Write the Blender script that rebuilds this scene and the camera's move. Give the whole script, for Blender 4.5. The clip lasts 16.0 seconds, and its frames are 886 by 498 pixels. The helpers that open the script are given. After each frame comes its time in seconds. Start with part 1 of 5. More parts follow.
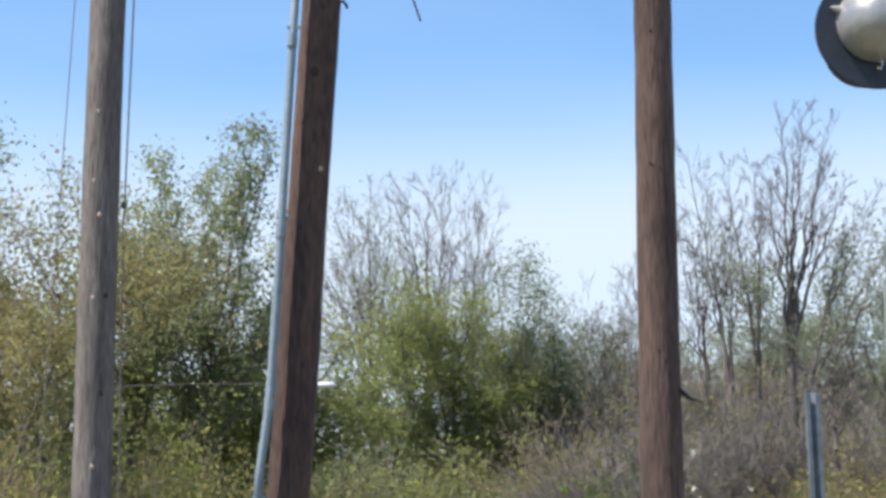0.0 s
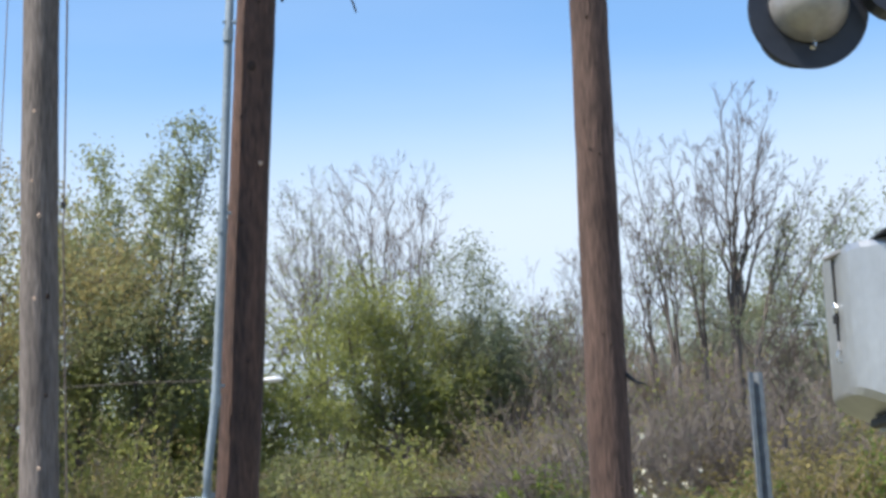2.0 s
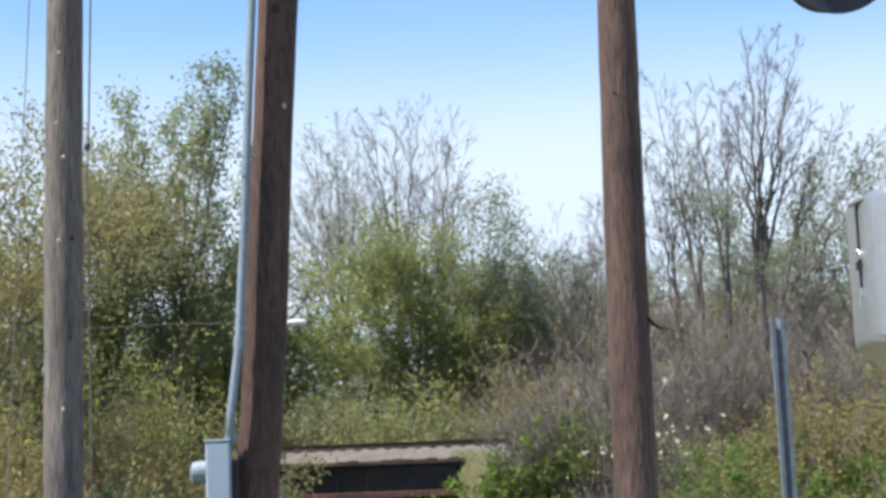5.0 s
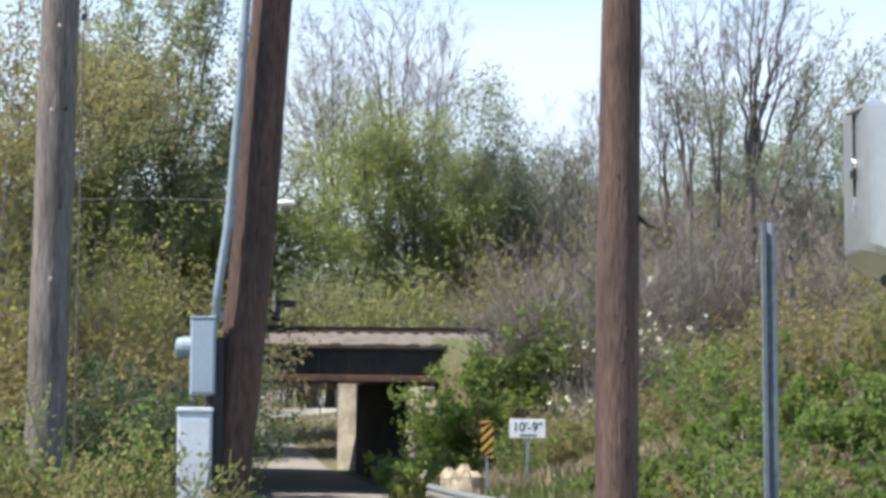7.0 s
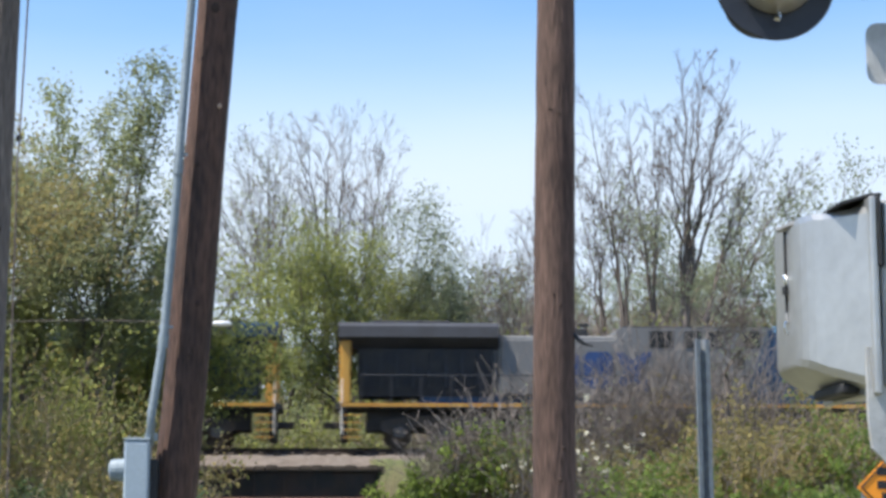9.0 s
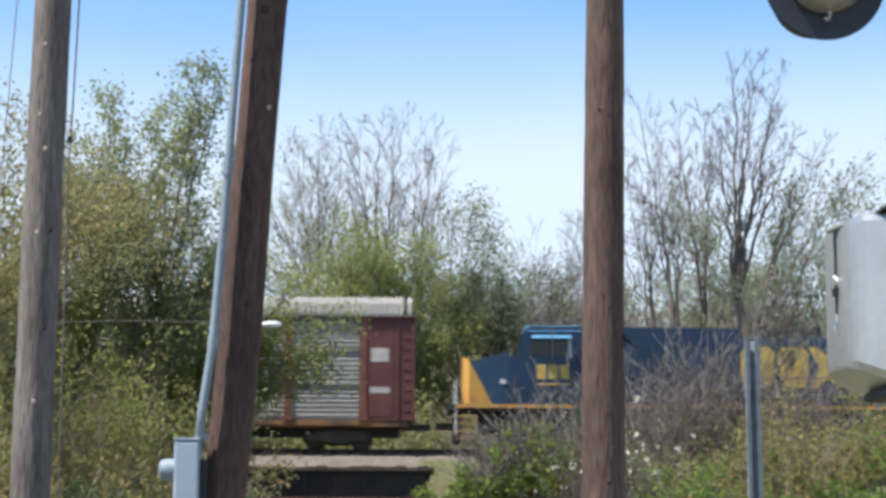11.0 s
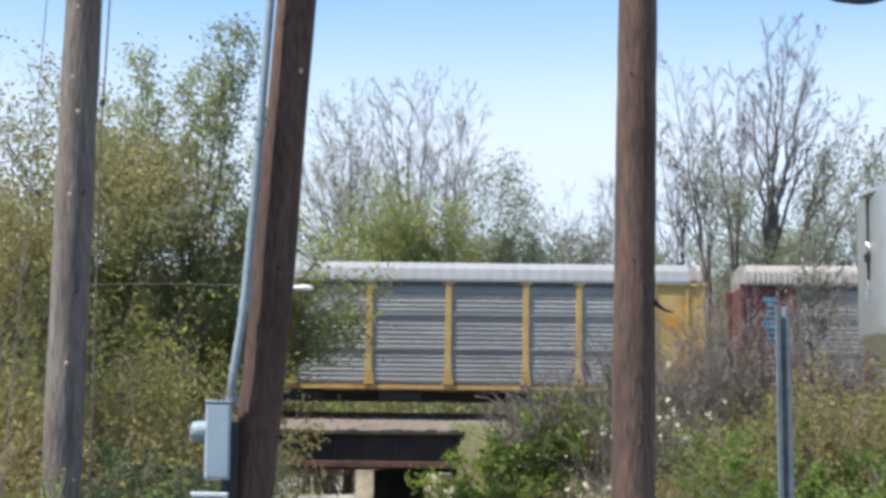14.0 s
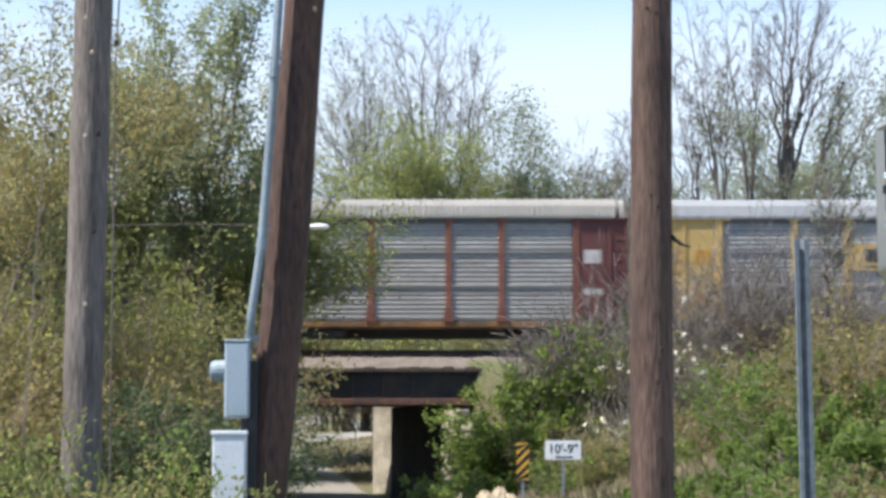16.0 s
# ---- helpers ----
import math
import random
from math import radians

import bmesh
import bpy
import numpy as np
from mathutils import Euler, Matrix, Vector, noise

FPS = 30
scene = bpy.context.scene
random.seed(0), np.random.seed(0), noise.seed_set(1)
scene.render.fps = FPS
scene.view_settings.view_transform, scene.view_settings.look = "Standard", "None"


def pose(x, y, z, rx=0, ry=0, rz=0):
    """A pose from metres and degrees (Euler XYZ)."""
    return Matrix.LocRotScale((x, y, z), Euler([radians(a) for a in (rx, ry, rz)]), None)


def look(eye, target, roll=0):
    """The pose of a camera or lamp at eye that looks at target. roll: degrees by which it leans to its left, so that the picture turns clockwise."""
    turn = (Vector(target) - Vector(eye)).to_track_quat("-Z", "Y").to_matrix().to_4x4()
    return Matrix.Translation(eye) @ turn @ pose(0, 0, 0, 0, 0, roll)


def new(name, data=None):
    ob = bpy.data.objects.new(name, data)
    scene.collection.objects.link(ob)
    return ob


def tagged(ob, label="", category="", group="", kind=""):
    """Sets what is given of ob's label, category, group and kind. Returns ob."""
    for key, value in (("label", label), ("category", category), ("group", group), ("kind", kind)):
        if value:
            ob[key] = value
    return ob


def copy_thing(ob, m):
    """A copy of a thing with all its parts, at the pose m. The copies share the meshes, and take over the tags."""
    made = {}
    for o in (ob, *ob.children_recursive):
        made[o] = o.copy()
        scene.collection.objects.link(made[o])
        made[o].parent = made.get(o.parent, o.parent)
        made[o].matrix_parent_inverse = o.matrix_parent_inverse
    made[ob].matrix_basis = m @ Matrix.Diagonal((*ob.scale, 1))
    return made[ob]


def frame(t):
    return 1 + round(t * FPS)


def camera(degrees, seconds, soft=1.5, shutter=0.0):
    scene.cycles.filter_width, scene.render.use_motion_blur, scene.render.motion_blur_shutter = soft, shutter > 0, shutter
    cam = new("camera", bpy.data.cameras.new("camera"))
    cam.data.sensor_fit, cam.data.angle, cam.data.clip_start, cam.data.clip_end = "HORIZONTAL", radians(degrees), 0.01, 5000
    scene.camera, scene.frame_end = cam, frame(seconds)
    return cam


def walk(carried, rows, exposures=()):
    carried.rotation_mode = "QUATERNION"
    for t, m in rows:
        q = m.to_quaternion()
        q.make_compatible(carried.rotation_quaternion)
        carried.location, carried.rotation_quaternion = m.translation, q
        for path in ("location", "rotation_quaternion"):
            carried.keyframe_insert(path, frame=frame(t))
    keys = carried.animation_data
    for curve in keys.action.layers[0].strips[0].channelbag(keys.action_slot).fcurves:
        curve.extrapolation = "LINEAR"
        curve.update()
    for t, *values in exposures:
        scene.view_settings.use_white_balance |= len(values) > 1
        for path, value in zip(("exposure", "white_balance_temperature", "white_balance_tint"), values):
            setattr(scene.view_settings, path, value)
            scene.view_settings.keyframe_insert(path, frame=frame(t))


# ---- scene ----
cam = camera(27.0, 16.0, soft=3.4, shutter=0.3)
EYE = 1.6
# seconds, sway x, sway z, yaw (left +), pitch (up +), roll
PATH = [
    (0.0, -0.015, 0.002, 0.137, 10.357, 0.727), (0.5, -0.018, 0.001, -0.700, 10.161, 1.314),
    (1.0, -0.017, -0.001, -0.981, 9.400, 1.797), (1.5, -0.008, 0.001, -1.198, 9.694, 2.396),
    (2.0, 0.0, 0.002, -1.602, 10.002, 2.683), (2.5, 0.0, 0.0, -1.490, 10.161, 2.682),
    (3.0, 0.015, -0.001, -1.242, 9.958, 2.717), (3.5, 0.018, 0.004, -0.965, 9.915, 2.638),
    (3.7, 0.018, 0.004, -0.825, 8.860, 2.630), (5.8, 0.0, 0.0, -0.850, 7.730, 1.200),
    (6.0, -0.002, -0.002, -1.162, 5.816, 0.593), (6.5, -0.013, 0.014, -0.914, 4.190, 1.033),
    (7.0, -0.008, 0.008, -1.049, 4.801, -0.517), (7.5, 0.002, 0.007, -1.951, 6.689, -0.408),
    (8.0, -0.001, 0.006, -2.844, 8.491, -0.044), (8.5, -0.003, 0.004, -2.989, 8.988, -0.037),
    (9.0, 0.0, -0.001, -3.009, 8.540, 0.013), (9.5, -0.004, 0.004, -2.505, 8.446, 0.164),
    (10.0, 0.003, 0.003, -1.602, 8.651, -0.093),
    (10.2, 0.004, 0.002, -1.510, 8.560, -0.110), (12.3, 0.014, -0.002, -1.390, 8.620, -0.320), (12.5, 0.014, -0.002, -1.373, 8.727, -0.322),
    (13.0, 0.013, -0.007, -0.392, 8.331, -0.438), (13.5, 0.010, -0.003, 0.316, 8.152, -0.630),
    (14.0, 0.013, -0.003, -0.452, 7.456, -0.615), (14.5, 0.009, -0.011, -2.616, 5.958, -0.235),
    (15.0, 0.001, -0.009, -2.324, 6.387, -0.155), (15.5, -0.007, -0.008, -0.757, 5.419, -0.229),
    (16.0, -0.001, -0.007, 0.0, 5.512, 0.0),
]
walk(cam, [(t, pose(x, 0, EYE + z, 0, 0, yaw) @ pose(0, 0, 0, 90 + pitch, 0, 0) @ pose(0, 0, 0, 0, 0, -roll))
           for t, x, z, yaw, pitch, roll in PATH],
     [(0.0, 0.72), (3.7, 0.72), (6.0, 0.92), (7.0, 0.97), (8.0, 0.77), (13.5, 0.77), (14.5, 0.87), (16.0, 0.90)])

# ---- sky and sun ----
TO_SUN = Vector((-0.47, -0.17, 0.865)).normalized()
world = bpy.data.worlds.new("sky")
world.use_nodes = True
scene.world = world
wn = world.node_tree
sky = wn.nodes.new("ShaderNodeTexSky")
sky.sky_type, sky.sun_disc = "NISHITA", False
sky.sun_elevation = math.asin(TO_SUN.z)
sky.sun_rotation = math.atan2(TO_SUN.x, TO_SUN.y)
sky.air_density, sky.dust_density, sky.ozone_density = 1.0, 0.0, 2.4
clear = wn.nodes.new("ShaderNodeMix")
clear.data_type, clear.blend_type = "RGBA", "MULTIPLY"
clear.inputs[0].default_value, clear.inputs[7].default_value = 1.0, (0.84, 1.0, 1.10, 1)
wn.links.new(sky.outputs[0], clear.inputs[6])
wn.links.new(clear.outputs[2], wn.nodes["Background"].inputs[0])
wn.nodes["Background"].inputs[1].default_value = 0.118
# thin white haze low in the sky, with faint streaks of high cloud
veil = wn.nodes.new("ShaderNodeBackground")
veil.inputs[0].default_value, veil.inputs[1].default_value = (0.71, 0.83, 0.99, 1), 0.68
coord, split, band = wn.nodes.new("ShaderNodeTexCoord"), wn.nodes.new("ShaderNodeSeparateXYZ"), wn.nodes.new("ShaderNodeMapRange")
wn.links.new(coord.outputs["Generated"], split.inputs[0])
stretch, cloud, wisp, both = wn.nodes.new("ShaderNodeMapping"), wn.nodes.new("ShaderNodeTexNoise"), wn.nodes.new("ShaderNodeMapRange"), wn.nodes.new("ShaderNodeMath")
stretch.inputs["Scale"].default_value = (1.5, 1.5, 9)
cloud.inputs["Scale"].default_value, cloud.inputs["Detail"].default_value = 2.2, 5
wn.links.new(coord.outputs["Generated"], stretch.inputs[0]), wn.links.new(stretch.outputs[0], cloud.inputs["Vector"])
band.interpolation_type = "SMOOTHSTEP"
for i, v in ((1, 0.285), (2, 0.175), (3, 0.0), (4, 0.93)):
    band.inputs[i].default_value = v
for i, v in ((1, 0.42), (2, 0.75), (3, 0.0), (4, 0.10)):
    wisp.inputs[i].default_value = v
wn.links.new(split.outputs[2], band.inputs[0]), wn.links.new(cloud.outputs[0], wisp.inputs[0])
both.operation, both.use_clamp = "ADD", True
wn.links.new(band.outputs[0], both.inputs[0]), wn.links.new(wisp.outputs[0], both.inputs[1])
veiled = wn.nodes.new("ShaderNodeMixShader")
wn.links.new(both.outputs[0], veiled.inputs[0])
wn.links.new(wn.nodes["Background"].outputs[0], veiled.inputs[1]), wn.links.new(veil.outputs[0], veiled.inputs[2])
wn.links.new(veiled.outputs[0], wn.nodes["World Output"].inputs[0])
sun = new("sun", bpy.data.lights.new("sun", "SUN"))
sun.data.energy, sun.data.angle, sun.data.color = 4.8, radians(0.6), (1.0, 0.95, 0.87)
sun.matrix_world = look(TO_SUN * 50, (0, 0, 0))


# ---- materials ----
def material(name, color, rough=0.7, metal=0.0, vary=0.25, scale=4.0, fine=30.0, bump=0.2, stretch=(1, 1, 1), second=None, amount=0.5, island=0.0, leaf=0.0, random_object=0.0):
    """Principled surface with coarse and fine variation, optional second colour in blotches."""
    m = bpy.data.materials.new(name)
    m.use_nodes = True
    nt = m.node_tree
    n, l = nt.nodes, nt.links
    p = n["Principled BSDF"]
    p.inputs["Roughness"].default_value, p.inputs["Metallic"].default_value = rough, metal
    geo = n.new("ShaderNodeTexCoord")
    mp = n.new("ShaderNodeMapping")
    mp.inputs["Scale"].default_value = stretch
    l.new(geo.outputs["Object"], mp.inputs[0])
    a, b = n.new("ShaderNodeTexNoise"), n.new("ShaderNodeTexNoise")
    for tex, s in ((a, scale), (b, fine)):
        tex.inputs["Scale"].default_value, tex.inputs["Detail"].default_value = s, 4
        l.new(mp.outputs[0], tex.inputs["Vector"])
    mix = n.new("ShaderNodeMix")
    mix.data_type = "RGBA"
    mix.inputs[6].default_value = (*color, 1)
    mix.inputs[7].default_value = (*(second or [c * 0.55 for c in color]), 1)
    ramp = n.new("ShaderNodeMapRange")
    ramp.inputs[1].default_value, ramp.inputs[2].default_value, ramp.inputs[4].default_value = 0.40, 0.66, amount
    l.new(a.outputs[0], ramp.inputs[0])
    l.new(ramp.outputs[0], mix.inputs[0])
    hsv = n.new("ShaderNodeHueSaturation")
    val = n.new("ShaderNodeMapRange")
    val.inputs[3].default_value, val.inputs[4].default_value = 1 - vary, 1 + vary
    val.inputs[1].default_value, val.inputs[2].default_value = 0.25, 0.75
    l.new(b.outputs[0], val.inputs[0])
    last = val.outputs[0]
    if island or random_object:
        g = n.new("ShaderNodeNewGeometry") if island else n.new("ShaderNodeObjectInfo")
        mr = n.new("ShaderNodeMapRange")
        k = island or random_object
        mr.inputs[3].default_value, mr.inputs[4].default_value = 1 - k, 1 + k
        l.new(g.outputs["Random Per Island" if island else "Random"], mr.inputs[0])
        mul = n.new("ShaderNodeMath")
        mul.operation = "MULTIPLY"
        l.new(last, mul.inputs[0]), l.new(mr.outputs[0], mul.inputs[1])
        last = mul.outputs[0]
    l.new(last, hsv.inputs["Value"])
    l.new(mix.outputs[2], hsv.inputs["Color"])
    l.new(hsv.outputs[0], p.inputs["Base Color"])
    if bump:
        bp = n.new("ShaderNodeBump")
        bp.inputs["Strength"].default_value, bp.inputs["Distance"].default_value = bump, 0.02
        l.new(b.outputs[0], bp.inputs["Height"])
        l.new(bp.outputs[0], p.inputs["Normal"])
    if leaf:
        tr, ms = n.new("ShaderNodeBsdfTranslucent"), n.new("ShaderNodeMixShader")
        ms.inputs[0].default_value = leaf
        l.new(hsv.outputs[0], tr.inputs[0])
        l.new(p.outputs[0], ms.inputs[1]), l.new(tr.outputs[0], ms.inputs[2])
        l.new(ms.outputs[0], n["Material Output"].inputs[0])
    return m


GRAIN = (6, 6, 0.35)
M = {
    "earth": material("earth", (0.125, 0.105, 0.06), 0.95, vary=0.4, scale=0.4, fine=9, second=(0.075, 0.10, 0.03), amount=0.9, bump=0.6),
    "asphalt": material("asphalt", (0.235, 0.215, 0.19), 0.9, vary=0.18, scale=0.5, fine=30, second=(0.19, 0.172, 0.15), amount=0.6),
    "gravel": material("gravel", (0.30, 0.275, 0.225), 0.95, vary=0.3, scale=0.8, fine=14),
    "ballast": material("ballast", (0.165, 0.138, 0.118), 0.95, vary=0.5, scale=2, fine=16, second=(0.12, 0.095, 0.078), amount=0.7, bump=1.0),
    "rail": material("rail", (0.06, 0.040, 0.032), 0.6, 0.3, vary=0.3, scale=3),
    "tie": material("tie", (0.09, 0.07, 0.055), 0.9, vary=0.4, scale=5, random_object=0.25),
    "girder": material("girder", (0.014, 0.013, 0.013), 0.6, vary=0.5, scale=1.3, second=(0.06, 0.03, 0.018), amount=0.6),
    "rust_steel": material("rust_steel", (0.15, 0.07, 0.05), 0.85, vary=0.35, scale=2.0, second=(0.06, 0.04, 0.035), amount=0.8),
    "concrete": material("concrete", (0.43, 0.385, 0.31), 0.92, vary=0.3, scale=0.9, fine=12, second=(0.20, 0.165, 0.125), amount=0.95, bump=0.6),
    # sooty concrete with the underpass shade put into its near-black colour
    "soot_and_shade": material("soot_and_shade", (0.035, 0.030, 0.026), 0.95, vary=0.4, scale=0.9, fine=10, second=(0.018, 0.016, 0.015), amount=0.9, bump=0.5),
    "stone": material("stone", (0.40, 0.32, 0.22), 0.95, vary=0.3, scale=2, fine=14, bump=0.8),
    "pole_gray": material("pole_gray", (0.205, 0.172, 0.152), 0.92, vary=0.5, scale=1.3, fine=9, stretch=(6, 6, 0.7), second=(0.115, 0.094, 0.083), amount=0.9, bump=0.9),
    "pole_dark": material("pole_dark", (0.098, 0.052, 0.037), 0.8, vary=0.55, scale=0.8, fine=8, stretch=(5, 5, 0.9), second=(0.034, 0.020, 0.016), amount=0.95, bump=0.9),
    "pole_tan": material("pole_tan", (0.118, 0.072, 0.056), 0.88, vary=0.55, scale=0.9, fine=8, stretch=(6, 6, 0.8), second=(0.062, 0.036, 0.028), amount=0.95, bump=0.9),
    "knot": material("knot", (0.05, 0.03, 0.022), 0.9, scale=8),
    "chip": material("chip", (0.55, 0.40, 0.30), 0.9, scale=8),
    "conduit": material("conduit", (0.25, 0.30, 0.335), 0.55, vary=0.15, scale=3, second=(0.18, 0.22, 0.25), amount=0.6),
    "meter_paint": material("meter_paint", (0.34, 0.41, 0.47), 0.5, vary=0.08, scale=3, second=(0.27, 0.33, 0.38), amount=0.6, bump=0.05),
    "light_paint": material("light_paint", (0.63, 0.665, 0.71), 0.5, vary=0.08, scale=3, second=(0.54, 0.57, 0.61), amount=0.6, bump=0.05),
    "black_rubber": material("black_rubber", (0.02, 0.02, 0.022), 0.6, scale=6),
    "disc_black": material("disc_black", (0.018, 0.021, 0.032), 0.42, vary=0.12, scale=5, second=(0.036, 0.039, 0.048), amount=0.5, bump=0.05),
    "aluminium": material("aluminium", (0.52, 0.52, 0.505), 0.38, 0.75, vary=0.07, scale=4, second=(0.43, 0.43, 0.42), amount=0.7, bump=0.06, fine=18),
    "cast_metal": material("cast_metal", (0.42, 0.40, 0.38), 0.42, 0.55, vary=0.12, scale=6, second=(0.33, 0.31, 0.30), amount=0.7, bump=0.08),
    "galvanised": material("galvanised", (0.33, 0.36, 0.39), 0.5, 0.5, vary=0.2, scale=7, second=(0.22, 0.24, 0.27), amount=0.7, bump=0.08),
    "chrome": material("chrome", (0.75, 0.75, 0.75), 0.2, 1.0, vary=0.05, bump=0),
    "sign_back": material("sign_back", (0.50, 0.50, 0.485), 0.55, 0.35, vary=0.08, scale=5),
    "orange_sign": material("orange_sign", (0.86, 0.30, 0.015), 0.6, vary=0.05, scale=5, second=(0.80, 0.27, 0.015), bump=0.02),
    "black_paint": material("black_paint", (0.015, 0.015, 0.016), 0.6, vary=0.1, bump=0.02),
    "white_paint": material("white_paint", (0.80, 0.80, 0.78), 0.6, vary=0.05, scale=4, second=(0.70, 0.69, 0.66), bump=0.02),
    "yellow_sign": material("yellow_sign", (0.80, 0.42, 0.02), 0.6, vary=0.05, bump=0.02),
    "lamp_white": material("lamp_white", (0.78, 0.79, 0.80), 0.4, vary=0.04, bump=0.02),
    "loco_blue": material("loco_blue", (0.014, 0.050, 0.115), 0.45, vary=0.22, scale=0.8, second=(0.014, 0.038, 0.08), amount=0.8, bump=0.06),
    "loco_navy": material("loco_navy", (0.006, 0.032, 0.072), 0.42, vary=0.2, scale=0.8, second=(0.008, 0.024, 0.05), amount=0.8, bump=0.06),
    "loco_gray": material("loco_gray", (0.19, 0.19, 0.19), 0.6, vary=0.15, scale=0.7, second=(0.12, 0.118, 0.115), amount=0.9, bump=0.06, stretch=(1, 1, 0.4)),
    "loco_yellow": material("loco_yellow", (0.56, 0.31, 0.06), 0.55, vary=0.15, scale=1.2, second=(0.50, 0.20, 0.03), amount=0.6, bump=0.05),
    "loco_dark": material("loco_dark", (0.022, 0.024, 0.030), 0.7, vary=0.3, scale=2, second=(0.04, 0.037, 0.035), amount=0.8),
    "loco_roof": material("loco_roof", (0.042, 0.045, 0.055), 0.7, vary=0.3, scale=1, second=(0.030, 0.030, 0.034), amount=0.8),
    "cab_roof": material("cab_roof", (0.10, 0.26, 0.42), 0.5, vary=0.15, scale=1),
    "truck_metal": material("truck_metal", (0.055, 0.050, 0.048), 0.8, vary=0.4, scale=2, second=(0.10, 0.075, 0.055), amount=0.8),
    "tank_gray": material("tank_gray", (0.13, 0.125, 0.12), 0.75, vary=0.25, scale=1.2),
    "window_dark": material("window_dark", (0.008, 0.009, 0.011), 0.12, vary=0.05, bump=0),
    "letter_yellow": material("letter_yellow", (0.62, 0.41, 0.08), 0.6, vary=0.12, scale=2, bump=0.03),
    "letter_blue": material("letter_blue", (0.025, 0.065, 0.19), 0.6, vary=0.15, scale=2, bump=0.03),
    "rack_panel": material("rack_panel", (0.33, 0.322, 0.31), 0.6, 0.05, vary=0.22, scale=0.7, fine=6, second=(0.24, 0.232, 0.222), amount=0.9, bump=0.1, stretch=(0.6, 1, 2.2), random_object=0.12),
    "rack_panel_brown": material("rack_panel_brown", (0.33, 0.312, 0.29), 0.6, 0.05, vary=0.25, scale=0.7, fine=6, second=(0.235, 0.215, 0.195), amount=0.95, bump=0.1, stretch=(0.6, 1, 2.2), random_object=0.12),
    "rack_roof": material("rack_roof", (0.305, 0.31, 0.31), 0.55, 0.1, vary=0.08, scale=0.7, second=(0.27, 0.275, 0.28), amount=0.7),
    "rack_roof_tan": material("rack_roof_tan", (0.335, 0.315, 0.285), 0.65, 0.05, vary=0.1, scale=0.7, second=(0.27, 0.25, 0.225), amount=0.7),
    "rack_yellow": material("rack_yellow", (0.56, 0.385, 0.14), 0.6, vary=0.15, scale=1.3, second=(0.46, 0.25, 0.06), amount=0.7),
    "rack_maroon": material("rack_maroon", (0.115, 0.032, 0.030), 0.65, vary=0.2, scale=1.3, second=(0.15, 0.058, 0.042), amount=0.7),
    "rack_rust": material("rack_rust", (0.24, 0.085, 0.05), 0.75, vary=0.25, scale=1.3, second=(0.14, 0.045, 0.03), amount=0.8),
    "sill_rust": material("sill_rust", (0.30, 0.15, 0.06), 0.8, vary=0.35, scale=1.0, second=(0.11, 0.07, 0.045), amount=0.95),
    "paint_cyan": material("paint_cyan", (0.06, 0.30, 0.42), 0.6, vary=0.2, scale=3),
    "paint_pale": material("paint_pale", (0.55, 0.50, 0.47), 0.6, vary=0.2, scale=3),
    "bark": material("bark", (0.15, 0.124, 0.108), 0.95, vary=0.4, scale=2, island=0.25),
    "bark_pale": material("bark_pale", (0.225, 0.195, 0.175), 0.95, vary=0.2, scale=2, island=0.3),
    "twig_brown": material("twig_brown", (0.31, 0.245, 0.205), 0.95, vary=0.2, scale=2, island=0.25),
    "twig_tan": material("twig_tan", (0.36, 0.28, 0.205), 0.95, vary=0.2, scale=2, island=0.25),
    "leaf_fresh": material("leaf_fresh", (0.335, 0.355, 0.115), 0.6, vary=0.15, scale=0.35, fine=3, second=(0.265, 0.29, 0.09), amount=0.9, bump=0, island=0.22, leaf=0.70),
    "leaf_mid": material("leaf_mid", (0.335, 0.355, 0.18), 0.6, vary=0.15, scale=0.35, fine=3, second=(0.24, 0.27, 0.13), amount=0.8, bump=0, island=0.22, leaf=0.70),
    "leaf_pale": material("leaf_pale", (0.345, 0.375, 0.24), 0.6, vary=0.15, scale=0.35, fine=3, second=(0.235, 0.265, 0.155), amount=0.8, bump=0, island=0.22, leaf=0.70),
    "leaf_olive": material("leaf_olive", (0.325, 0.275, 0.115), 0.65, vary=0.15, scale=0.35, fine=3, second=(0.265, 0.22, 0.09), amount=0.9, bump=0, island=0.22, leaf=0.70),
    "leaf_green": material("leaf_green", (0.185, 0.255, 0.062), 0.6, vary=0.15, scale=0.6, fine=3, second=(0.235, 0.295, 0.075), amount=0.8, bump=0, island=0.22, leaf=0.70),
    # darkened leaf colour that stands in for shade inside the bushes
    "leaf_shaded": material("leaf_shaded", (0.075, 0.115, 0.045), 0.6, vary=0.2, scale=0.6, fine=3, second=(0.12, 0.14, 0.05), amount=0.7, bump=0, island=0.3, leaf=0.45),
    "blossom": material("blossom", (0.80, 0.77, 0.62), 0.6, vary=0.1, bump=0, island=0.1, leaf=0.3),
    "grass": material("grass", (0.115, 0.155, 0.035), 0.7, vary=0.25, scale=0.5, fine=3, second=(0.19, 0.165, 0.075), amount=0.9, bump=0, island=0.25, leaf=0.3),
    "dry_grass": material("dry_grass", (0.33, 0.265, 0.16), 0.8, vary=0.25, scale=0.5, fine=3, second=(0.22, 0.19, 0.10), amount=0.9, bump=0, island=0.25, leaf=0.2),
}


